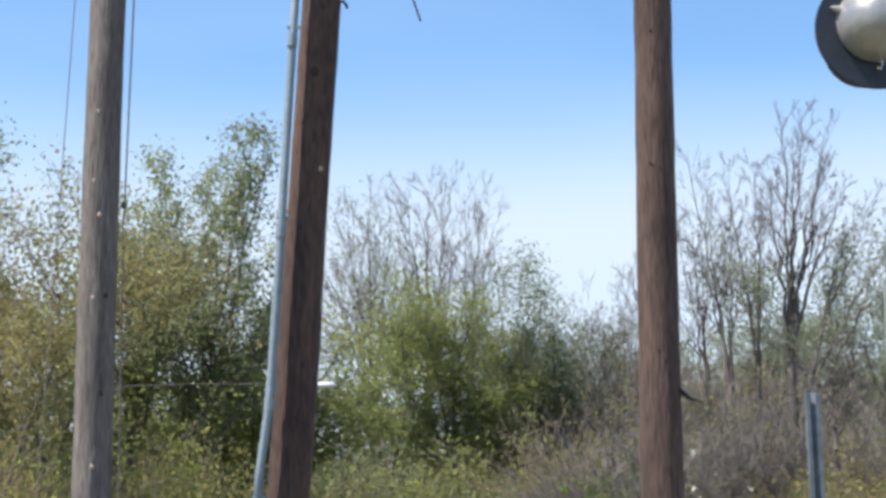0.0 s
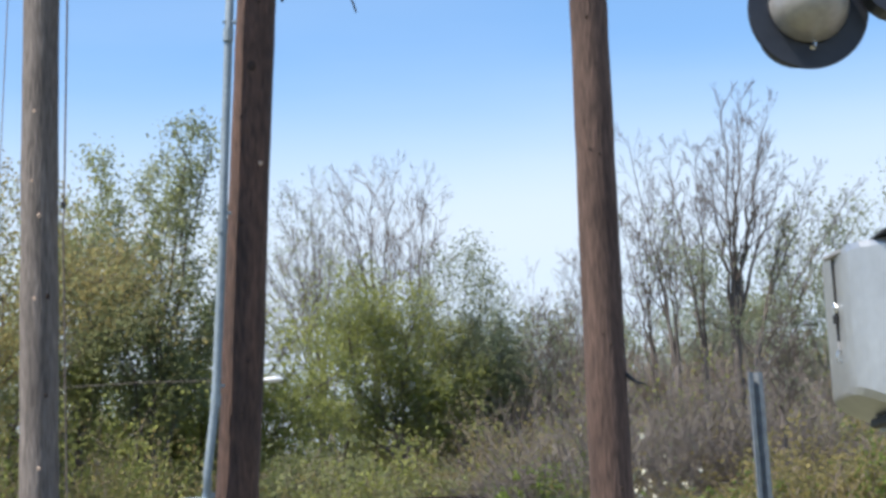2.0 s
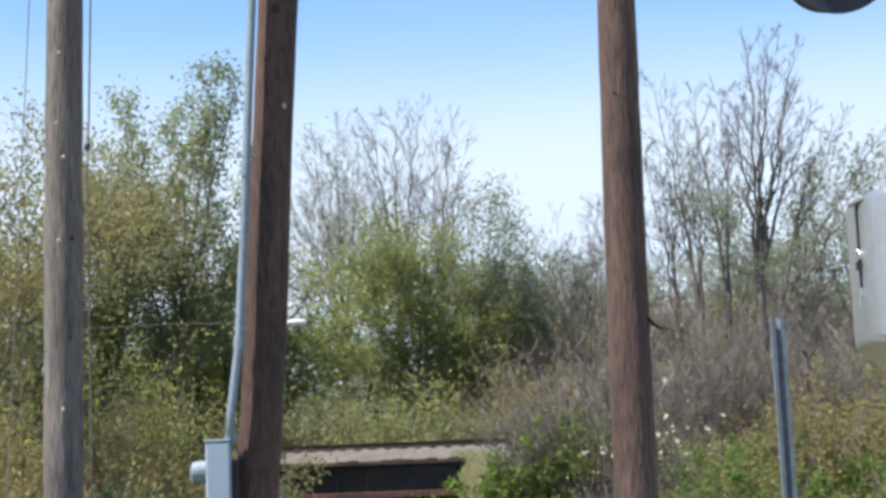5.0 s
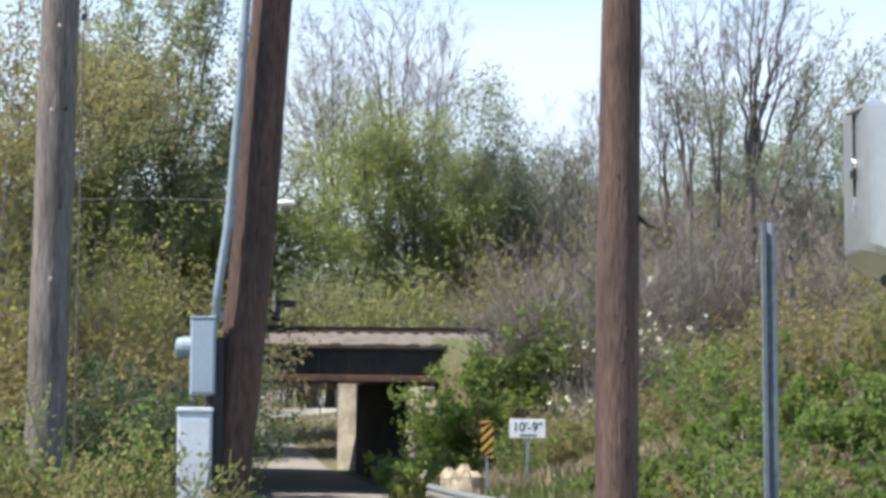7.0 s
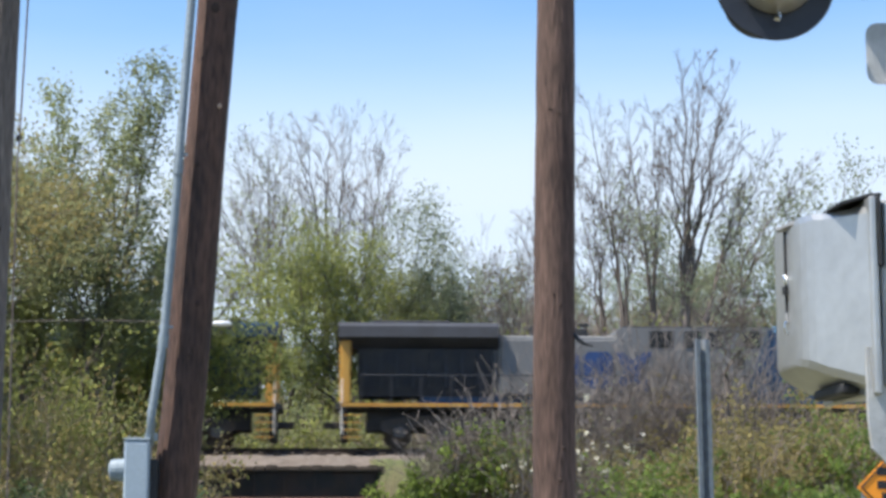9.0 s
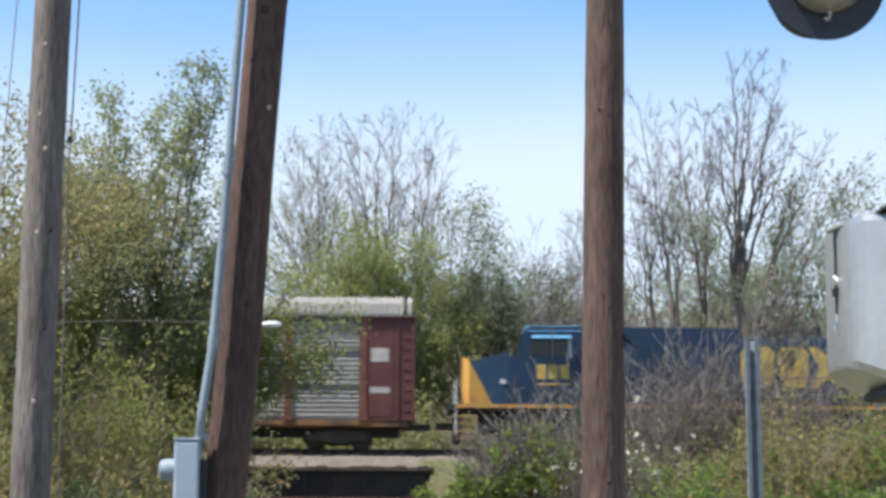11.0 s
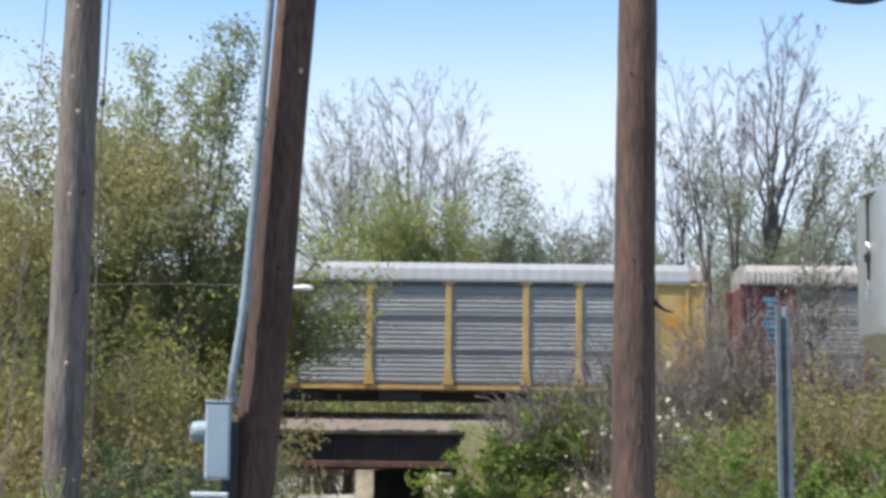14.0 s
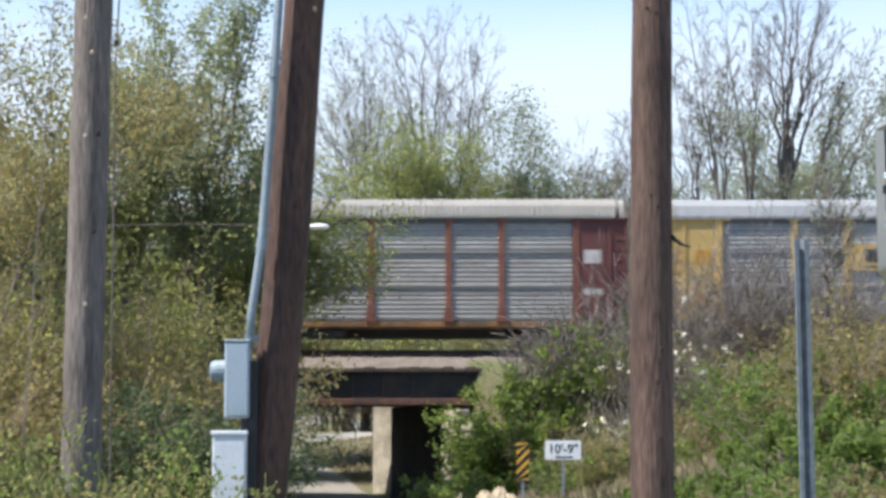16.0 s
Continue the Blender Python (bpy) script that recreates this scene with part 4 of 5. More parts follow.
# ---- crossing signal ----
def make_signal():
    sig = thing("crossing_signal", 2.46, 7.45, 0, "railway crossing signal with black discs on an aluminium mast", "crossing signal")
    mast = part("mast", Build().tube([(0, 0.1, 0), (0, 0.1, 5.0)], 0.065, 20), "aluminium", sig, smooth=True)
    part("base", Build().box(-0.2, 0.2, -0.1, 0.3, 0, 0.12, 0.02), "cast_metal", mast)
    part("crossarm", Build().tube([(-0.62, 0.1, 4.16), (0.62, 0.1, 4.16)], 0.03, 10), "cast_metal", sig)
    for dx in (-0.615, 0.615):
        disc = part("disc", Build().tube([(dx, 0.205, 3.938), (dx, 0.212, 3.938), (dx, 0.218, 3.938)], [0.260, 0.264, 0.264], 56), "disc_black", sig, "round black signal background disc")
        rings = [(0.20, 0.172), (0.185, 0.176), (0.17, 0.168), (0.13, 0.162), (0.06, 0.140), (0.02, 0.105), (-0.005, 0.06), (-0.012, 0.01)]
        dome = part("lamp_housing", Build().tube([(dx, y, 3.96) for y, _ in rings], [r for _, r in rings], 36), "cast_metal", disc, "silver-gray domed lamp housing", smooth=True)
        part("ear", Build().tube([(dx - 0.20, 0.17, 4.03), (dx - 0.155, 0.17, 4.015)], [0.006, 0.022], 8), "cast_metal", disc)
        part("hook", Build().tube([(dx, 0.16, 3.81), (dx + 0.004, 0.15, 3.765), (dx - 0.004, 0.145, 3.748), (dx - 0.022, 0.145, 3.752)], 0.008, 8), "chrome", disc)
        part("hood", Build().tube([(dx, 0.22, 3.95), (dx, 0.50, 3.92)], [0.16, 0.17], 28, cap=False), "disc_black", disc)
    part("junction_box", Build().tube([(-0.24, 0.06, 4.02), (-0.24, 0.18, 4.02)], 0.165, 24), "disc_black", sig, "round black junction box on the crossarm")
    part("sign_plate", Build().prism([(sx * (0.185 + 0.05 * math.cos(a)), 3.61 + sz * (0.085 + 0.05 * math.sin(a))) for sx, sz, order in ((1, 1, 1), (-1, 1, -1), (-1, -1, 1), (1, -1, -1)) for a in [radians(v) for v in (0, 30, 60, 90)[::order]]], 0.17, 0.174), "sign_back", sig, "bare aluminium back of a small sign")
    part("mast_bracket", Build().prism([(-0.407, 2.02), (-0.395, 1.90), (-0.32, 1.82), (0.10, 1.82), (0.10, 2.30), (-0.407, 2.30)], -0.28, -0.25), "sign_back", sig, "gray mounting plate with a chamfered corner")
    # gate mechanism case, its deep body running away from the mounting plate
    case = thing("gate_mechanism_case", 2.095, 7.2, 2.2, "cast aluminium gate mechanism case bolted to the signal mast", "mechanism case")

    def ring(k, x0, x1, z0, z1, y, c):
        return [(x0 + c, y, z0), (x1 - c, y, z0), (x1, y, z0 + c), (x1, y, z1 - c), (x1 - c, y, z1), (x0 + c, y, z1), (x0, y, z1 - c), (x0, y, z0 + c)]
    sec = []
    for x, y0, y1, z0, z1, c in ((-0.212, 0.44, 0.72, 0.075, 0.665, 0.03), (-0.209, 0.40, 0.77, 0.062, 0.675, 0.03), (-0.203, 0.345, 0.80, 0.055, 0.68, 0.03), (-0.19, 0.29, 0.82, 0.045, 0.68, 0.03), (-0.170, 0.24, 0.84, 0.03, 0.68, 0.03),
                                 (-0.140, 0.19, 0.85, 0.01, 0.675, 0.03), (-0.084, 0.085, 0.83, -0.02, 0.67, 0.03), (-0.020, -0.04, 0.80, -0.055, 0.665, 0.03)):
        sec.append([(x, y0 + c, z0), (x, y1 - c, z0), (x, y1, z0 + c), (x, y1, z1 - c), (x, y1 - c, z1), (x, y0 + c, z1), (x, y0, z1 - c), (x, y0, z0 + c)])
    part("body", Build().loft(sec), "aluminium", case)
    part("flange", Build().box(-0.022, 0.008, -0.07, 0.75, -0.09, 0.70, 0.008), "aluminium", case)
    part("door", Build().box(0.022, 0.16, -0.06, 0.7, -0.07, 0.69, 0.02), "aluminium", case)
    part("gasket", Build().box(0.008, 0.022, -0.075, 0.72, 0.42, 0.712, 0.003), "black_rubber", case, "dark rubber door seal")
    part("lid_hood", Build().prism([(-0.13, 0.672), (-0.13, 0.682), (0.0, 0.722), (0.05, 0.722), (0.05, 0.712), (0.0, 0.71)], 0.0, 0.5), "black_rubber", case, "dark rain hood over the lid")
    part("under_bracket", Build().box(-0.10, -0.02, 0.15, 0.6, -0.075, -0.03, 0.01), "black_rubber", case)
    part("hinge", Build().tube([(-0.232, 0.60, 0.665), (-0.200, 0.42, 0.665)], 0.013, 10), "cast_metal", case)
    rod = part("latch_rod", Build().tube([(-0.217, 0.55, 0.65), (-0.217, 0.55, 0.30)], 0.006, 8), "black_rubber", case)
    part("eye_bolt", Build().tube([(-0.228, 0.54, 0.46), (-0.221, 0.535, 0.44), (-0.219, 0.535, 0.42)], [0.008, 0.011, 0.009], 8), "chrome", rod)
    part("nut", Build().tube([(-0.222, 0.54, 0.41), (-0.222, 0.54, 0.375)], 0.015, 6), "black_rubber", rod)
    part("ring", Build().tube([(-0.217 + 0.012 * math.cos(a), 0.54, 0.235 + 0.026 * math.sin(a)) for a in np.linspace(0, 6.283, 13)], 0.005, 6), "chrome", rod)
    part("chain", Build().tube([(-0.219, 0.55, 0.30), (-0.217, 0.54, 0.26)], 0.005, 6), "cast_metal", rod)
    # channel post
    post = thing("sign_post", 1.61, 8.2, -0.2, "bare galvanised steel channel post with punched holes", "post")
    u = [(-0.04, 0.0), (-0.04, 0.006), (-0.02, 0.006), (-0.014, 0.035), (0.014, 0.035), (0.02, 0.006), (0.04, 0.006), (0.04, 0.0), (0.016, 0.0), (0.011, 0.029), (-0.011, 0.029), (-0.016, 0.0)]
    c = part("channel", Build().loft([[(a + x, b, z) for a, b in u] for x, z in ((0.012, 0), (-0.012, 2.63))]), "galvanised", post)
    c.rotation_euler = (0, 0, radians(28))
    hole = Build().tube([(0, 0.026, 0), (0, 0.0285, 0)], 0.006, 8).mesh("hole", "black_paint")
    for i in range(24):
        z = 0.2 + i * 0.1
        o = part("hole", hole, "black_paint", c)
        o.location = (0.012 - 0.024 * z / 2.63, 0.0, z)
    part("splice", Build().box(0.022, 0.034, -0.006, 0.02, 0.2, 1.53, 0.002), "galvanised", c)


make_signal()


# ---- road signs and barriers ----
def make_signs():
    s = thing("clearance_sign", 3.04, 47.0, -0.35, "white low-clearance sign reading 10'-9\" on a steel post", "road sign")
    part("post", Build().box(-0.03, 0.03, 0.02, 0.05, -0.3, 1.62), "galvanised", s)
    p = part("panel", Build().box(-0.455, 0.455, 0, 0.012, 1.12, 1.60, 0.004), "white_paint", s)
    t = part("lettering", text_mesh("10'-9\"", 0.32, "black_paint", "lettering"), "black_paint", p)
    t.matrix_basis = pose(0, -0.004, 1.385, 90, 0, 0)
    part("text_bar", Build().box(-0.20, 0.24, -0.004, 0, 1.165, 1.205), "black_paint", p)
    s = thing("object_marker", 1.975, 46.0, -0.75, "yellow and black striped object marker on a post", "road sign")
    part("post", Build().box(-0.03, 0.03, 0.02, 0.05, -0.3, 1.92), "galvanised", s)
    p = part("panel", Build().box(-0.152, 0.152, 0, 0.012, 1.04, 1.94, 0.003), "yellow_sign", s)
    for k in range(-1, 5):
        z = 1.04 + k * 0.24
        lo = [(-0.152, z), (0.152, z + 0.304), (0.152, z + 0.304 + 0.13), (-0.152, z + 0.13)]
        lo = [(x, min(max(zz, 1.042), 1.938)) for x, zz in lo]
        if max(a[1] for a in lo) - min(a[1] for a in lo) > 0.05:
            part("stripe", Build().prism(lo, -0.004, -0.001), "black_paint", p)
    d = thing("warning_sign", 7.54, 25.0, 0.10, "orange diamond warning sign with dark border on a post", "road sign")
    part("post", Build().box(-0.51, -0.46, 0.02, 0.06, -0.4, 2.05), "galvanised", d)
    p = part("panel", Build().prism([(-0.58, 2.02), (0, 1.44), (0.58, 2.02), (0, 2.60)], 0, 0.01), "orange_sign", d)
    for a, b in (((-0.52, 2.02), (0, 1.50)), ((0, 1.50), (0.52, 2.02)), ((0.52, 2.02), (0, 2.54)), ((0, 2.54), (-0.52, 2.02))):
        part("border", Build().tube([(a[0], -0.002, a[1]), (b[0], -0.002, b[1])], 0.012, 5), "black_paint", p)
    for k, z in enumerate((2.18, 2.0, 1.84)):
        part("text_bar", Build().box(-0.30 + 0.06 * (k == 2), 0.30, -0.006, 0, z, z + 0.11), "black_paint", p)
    # guard rail along the road
    g = thing("guard_rail", 0, 0, 0, "galvanised steel guard rail curving along the road", "guard rail")
    path = [(0.55, 46.5, 0), (1.2, 44.0, 0), (2.1, 41.5, 0), (3.2, 39, 0), (4.3, 36.5, 0)]
    prof = [(0, 0), (0.03, 0.04), (0.09, 0.08), (0.03, 0.13), (0.03, 0.18), (0.09, 0.23), (0.03, 0.28), (0, 0.31)]
    rings = []
    for i, (x, y, _) in enumerate(path):
        z = -0.68 - 0.06 * i
        rings.append([(x - a, y, z + b) for a, b in prof] + [(x - a + 0.01, y, z + b) for a, b in reversed(prof)])
    part("beam", Build().loft(rings), "aluminium", g)
    for x, y, _ in path:
        part("post", Build().box(x + 0.01, x + 0.15, y - 0.08, y + 0.08, land(x, y) - 0.3, -0.42), "bark_pale", g, "weathered wooden post")
    # broken rocks beside the marker
    rng = random.Random(12)
    for i in range(12):
        x, y = 1.0 + rng.uniform(0, 1.0), 48.5 + rng.uniform(0, 3.0)
        r = thing("rock", x, y, land(x, y), "pale tan broken rock on the bank", "rock", "rocks on the bank")
        h = rng.uniform(0.35, 0.95)
        b = Build()
        ring = lambda rr, z: [(rr * math.cos(a) * rng.uniform(0.7, 1.2), rr * math.sin(a) * rng.uniform(0.7, 1.2), z) for a in np.linspace(0, 5.4, 7)]
        b.loft([ring(0.3, -0.3), ring(0.28, h * 0.4), ring(0.24, h * 0.8), ring(0.1, h)])
        part("stone", b, "stone", r)
    # street lamp reaching in from a pole hidden by the trees
    sl = thing("street_lamp", -7.9, 40.0, -1.0, "street lamp with white cobra head on a long thin arm", "street lamp")
    part("pole", Build().tube([(0, 0, -0.5), (0, 0, 7.6)], [0.14, 0.11], 12), "pole_gray", sl)
    part("arm", Build().tube([(0, 0, 6.95), (2.4, 0, 7.0), (5.0, 0, 6.95)], 0.011, 8), "bark", sl)
    hd = [(4.95, 0.05), (5.05, 0.09), (5.2, 0.11), (5.35, 0.09), (5.42, 0.03)]
    part("head", Build().loft([[(x, 1.3 * r * math.cos(a), 6.93 + (0.75 if math.sin(a) > 0 else 0.45) * r * math.sin(a)) for a in np.linspace(0, 5.76, 12)] for x, r in hd]), "lamp_white", sl, "white lamp head", smooth=True)
    b = thing("roadside_board", -4.6, 108, land(-4.6, 108), "small white board on two posts beyond the underpass", "sign board")
    part("panel", Build().box(-0.7, 0.7, 0, 0.03, 0.85, 1.25, 0.006), "white_paint", b)
    for x in (-0.5, 0.5):
        part("post", Build().box(x - 0.04, x + 0.04, 0.03, 0.1, -0.3, 1.2), "bark_pale", b)


make_signs()


# ---- plants ----
def grow(rng, p, d, length, r, level, top, segs, tips, spread, up, kids, keep=0.72):
    """One limb in bent pieces, then its forks; tips collects the twig ends."""
    n = 4 if level < 2 else 3
    for i in range(n):
        d = (d + Vector((rng.gauss(0, 0.15), rng.gauss(0, 0.15), rng.gauss(0, 0.08) + up * 0.10))).normalized()
        q = p + d * (length / n)
        r2 = r * (0.93 if level else 0.95)
        segs.append((p, q, r, r2))
        if level >= top - 1:
            tips.append(q)
        if level and level < top and i >= 1 and rng.random() < 0.75:
            side = d.cross(Vector((rng.gauss(0, 1), rng.gauss(0, 1), rng.gauss(0, 1)))).normalized()
            grow(rng, q, (d + side * spread * 1.2).normalized(), length * keep * rng.uniform(0.55, 0.85), r2 * 0.5, level + 1, top, segs, tips, spread, up, kids, keep)
        p, r = q, r2
    if level < top:
        k = kids if level else kids + 1
        a0 = rng.uniform(0, 6.28)
        side0 = d.orthogonal().normalized()
        for j in range(k):
            side = Matrix.Rotation(a0 + 6.283 * j / k + rng.uniform(-0.4, 0.4), 3, d) @ side0
            grow(rng, p, (d + side * spread * rng.uniform(0.55, 1.15)).normalized(), length * keep * rng.uniform(0.8, 1.15), r * rng.uniform(0.55, 0.75), level + 1, top, segs, tips, spread, up, kids, keep)


def limb_mesh(name, segs, mat, least=0.0, k=6):
    """All limbs of one plant as tapered square or triangular tubes."""
    a = np.array([[*s[0], *s[1], s[2], s[3]] for s in segs], np.float64)
    p, q, r0, r1 = a[:, :3], a[:, 3:6], np.maximum(a[:, 6], least), np.maximum(a[:, 7], least)
    d = q - p
    d /= np.linalg.norm(d, axis=1)[:, None] + 1e-9
    ref = np.where(np.abs(d[:, 2:3]) < 0.8, [[0.0, 0, 1]], [[1.0, 0, 0]])
    u = np.cross(d, ref)
    u /= np.linalg.norm(u, axis=1)[:, None]
    w = np.cross(d, u)
    vs = []
    for c, r in ((p - d * r0[:, None] * 0.3, r0), (q, r1)):
        for i in range(k):
            t = 2 * math.pi * i / k
            vs.append(c + r[:, None] * (math.cos(t) * u + math.sin(t) * w))
    v = np.stack(vs, 1).reshape(-1, 3)
    n = len(a)
    base = (np.arange(n) * 2 * k)[:, None]
    f = np.concatenate([base + np.array([[i, (i + 1) % k, k + (i + 1) % k, k + i]]) for i in range(k)])
    return raw_mesh(name, v, f, mat, True)


def leaf_mesh(name, centres, size, mat, rs, stretch=1.7, fold=0.25):
    """Leaves as small folded diamonds, one island each."""
    c = np.asarray(centres, np.float64)
    n = len(c)
    a = rs.normal(size=(n, 3))
    a /= np.linalg.norm(a, axis=1)[:, None]
    b = np.cross(a, rs.normal(size=(n, 3)))
    b /= np.linalg.norm(b, axis=1)[:, None]
    nn = np.cross(a, b)
    s = size * rs.uniform(0.55, 1.35, (n, 1))
    v = np.stack([c - a * s * stretch * 0.5, c + b * s * 0.5 + nn * s * fold, c + a * s * stretch * 0.5, c - b * s * 0.5 + nn * s * fold], 1).reshape(-1, 3)
    k = (np.arange(n) * 4)[:, None]
    f = np.concatenate([k + np.array([[0, 1, 2]]), k + np.array([[0, 2, 3]])])
    return raw_mesh(name, v, f, mat)


def scatter(tips, rs, count, sigma, share=0.42):
    t = np.array([tuple(p) for p in tips])
    t = t[rs.rand(len(t)) < share] if len(t) > 60 else t
    return t[rs.randint(0, len(t), count)] + rs.normal(size=(count, 3)) * sigma


def tree(x, y, z, height, seed, label, bark="bark", leaf="", leaves=0, leaf_size=0.16, sigma=0.35, levels=4, spread=0.55, up=0.5, kids=2, radius=None,
         lean=(0, 0), trunk=0.3, group="trees by the railway", second="", bare_top=None, widen=1.0, keep=0.72, thin=0.008):
    rng, rs = random.Random(seed), np.random.RandomState(seed)
    segs, tips = [], []
    r = radius or height * 0.014
    grow(rng, Vector((0, 0, 0)), Vector((lean[0], lean[1], 1)).normalized(), height * trunk, r, 0, levels, segs, tips, spread, up, kids, keep)
    top = sorted(p.z for p in tips)[int(len(tips) * 0.985)]
    k = height / top
    fix = lambda p: Vector((p.x * k * widen, p.y * k * widen, p.z * k))
    segs = [(fix(a), fix(b), c, d) for a, b, c, d in segs]
    tips = [fix(p) for p in tips]
    segs.append((Vector((0, 0, -1.5)), Vector((0, 0, 0)), r * 1.3, r))
    t = thing("tree", x, y, z, label, "tree", group)
    big = r * 0.36
    part("trunk", limb_mesh("trunk", [q for q in segs if q[2] >= big], bark), bark, t)
    part("branchwork", limb_mesh("branchwork", [q for q in segs if q[2] < big], bark, thin, 3), bark, t)["kind"] = "stuff"
    if leaves:
        low = [p for p in tips if bare_top is None or p.z < bare_top * rng.uniform(0.8, 1.2)]
        part("crown", leaf_mesh("crown", scatter(low, rs, int(leaves * 1.9), sigma, 0.85 if sigma > 0.42 else 0.42), leaf_size * 0.72, leaf, rs), leaf, t)["kind"] = "stuff"
        if second:
            part("new_growth", leaf_mesh("new_growth", scatter(tips, rs, leaves // 2, sigma * 0.7), leaf_size * 0.65, second, rs), second, t)["kind"] = "stuff"
    return t


def shaped_tree(x, y, z, fork, limbs, seed, label, r, bark="bark", leaf="", leaves=0, leaf_size=0.16, sigma=0.3, second="", twig=1.0, low=0.35, group="trees by the railway", crown=1.4):
    """A tree whose main limbs rise from the fork to given tops (x and z of the place); twigs grow along them."""
    rng, rs = random.Random(seed), np.random.RandomState(seed)
    top = Vector((rng.uniform(-0.1, 0.1), 0, fork - z))
    main, segs, tips, p = [], [], [], Vector((0, 0, -1.5))
    for i in range(1, 7):
        q = top * (i / 6) + Vector((rng.gauss(0, 0.05), rng.gauss(0, 0.05), 0)) * (i < 6)
        main.append((p, q, r * (1.25 - 0.05 * i), r * (1.2 - 0.05 * i)))
        p = q
    for k, (tx, tz) in enumerate(limbs):
        a = top * rng.uniform(0.78, 1.0) if k else top
        b = Vector((tx - x, rng.uniform(-1.6, 1.6), tz - z - crown))
        length = (b - a).length
        c = a + Vector(((b.x - a.x) * 0.42, (b.y - a.y) * 0.45, (b.z - a.z) * 0.5 + length * 0.03))
        n = 11
        p, rr = a, r * rng.uniform(0.55, 0.75)
        for i in range(1, n + 1):
            s = i / n
            q = a * (1 - s) ** 2 + c * 2 * s * (1 - s) + b * s * s + Vector((rng.gauss(0, 0.07), rng.gauss(0, 0.07), 0)) * (i < n)
            r2 = max(0.018, rr * 0.84)
            main.append((p, q, rr, r2))
            d = (q - p).normalized()
            if s > low:
                for _ in range(2):
                    side = d.cross(Vector((rng.gauss(0, 1), rng.gauss(0, 1), rng.gauss(0, 1)))).normalized()
                    grow(rng, q, (d + side * rng.uniform(0.4, 0.9) + Vector((0, 0, 0.15))).normalized(), twig * (0.09 + 0.15 * (1.12 - s)) * length, r2 * 0.5, 4 if leaves > 1500 else 3, 5, segs, tips, 0.45, 0.4, 2, 0.7)
            p, rr = q, r2
        tips.append(b)
    t = thing("tree", x, y, z, label, "tree", group)
    part("trunk", limb_mesh("trunk", main, "bark"), "bark", t)
    part("branchwork", limb_mesh("branchwork", segs, bark, 0.009, 3), bark, t)["kind"] = "stuff"
    if leaves:
        part("crown", leaf_mesh("crown", scatter(tips, rs, int(leaves * 1.9), sigma), leaf_size * 0.72, leaf, rs), leaf, t)["kind"] = "stuff"
    if second:
        part("new_growth", leaf_mesh("new_growth", scatter(tips, rs, int(leaves * 0.9), sigma * 0.8), leaf_size * 0.62, second, rs), second, t)["kind"] = "stuff"
    return t


def shrub(x, y, w, h, seed, label, stem="twig_brown", leaf="", leaves=0, leaf_size=0.09, stems=60, z=None, group="shrubs along the bank", blossom=0, depth=None, least=0.006, clump=0.35):
    """A many-stemmed bush: arching stems from a broad foot, with side twigs and leaves."""
    rng, rs = random.Random(seed), np.random.RandomState(seed)
    segs, tips = [], []
    for i in range(stems):
        a = rng.uniform(0, 6.283)
        rr = math.sqrt(rng.random()) * w * 0.42
        p = Vector((rr * math.cos(a), rr * math.sin(a) * (depth or 1), -0.15))
        d = Vector((math.cos(a) * rng.uniform(0, 0.5), math.sin(a) * rng.uniform(0, 0.5), 1)).normalized()
        hh = h * rng.uniform(0.55, 1.05) * (1.1 - 0.45 * (rr / (w * 0.42)) ** 2)
        r = 0.010 + 0.004 * h * rng.random()
        n = 5
        for j in range(n):
            d = (d + Vector((rng.gauss(0, 0.16), rng.gauss(0, 0.16), -0.05 * j * 0.5))).normalized()
            q = p + d * (hh / n)
            segs.append((p, q, r, r * 0.8))
            p, r = q, r * 0.8
            if j >= 1:
                for _ in range(2):
                    e = (d + Vector((rng.gauss(0, 0.7), rng.gauss(0, 0.7), rng.gauss(0.1, 0.4)))).normalized()
                    q2 = p + e * h * rng.uniform(0.08, 0.22)
                    segs.append((p, q2, r * 0.55, r * 0.3))
                    tips.append(q2), tips.append((p + q2) / 2)
    s = thing("shrub", x, y, land(x, y) if z is None else z, label, "shrub", group)
    part("stem_clump", limb_mesh("stem_clump", segs, stem, least, 3), stem, s)["kind"] = "stuff"
    if leaves:
        part("foliage", leaf_mesh("foliage", scatter(tips, rs, int(leaves * 0.95), h * 0.05, clump), leaf_size * 0.98, leaf, rs), leaf, s)["kind"] = "stuff"
    if blossom:
        hi = [p for p in tips if p.z > h * 0.35]
        part("blossom", leaf_mesh("blossom", scatter(hi, rs, blossom, 0.09, 0.10), 0.15, "blossom", rs, 1.1), "blossom", s, "cream white blossom")["kind"] = "stuff"
    return s


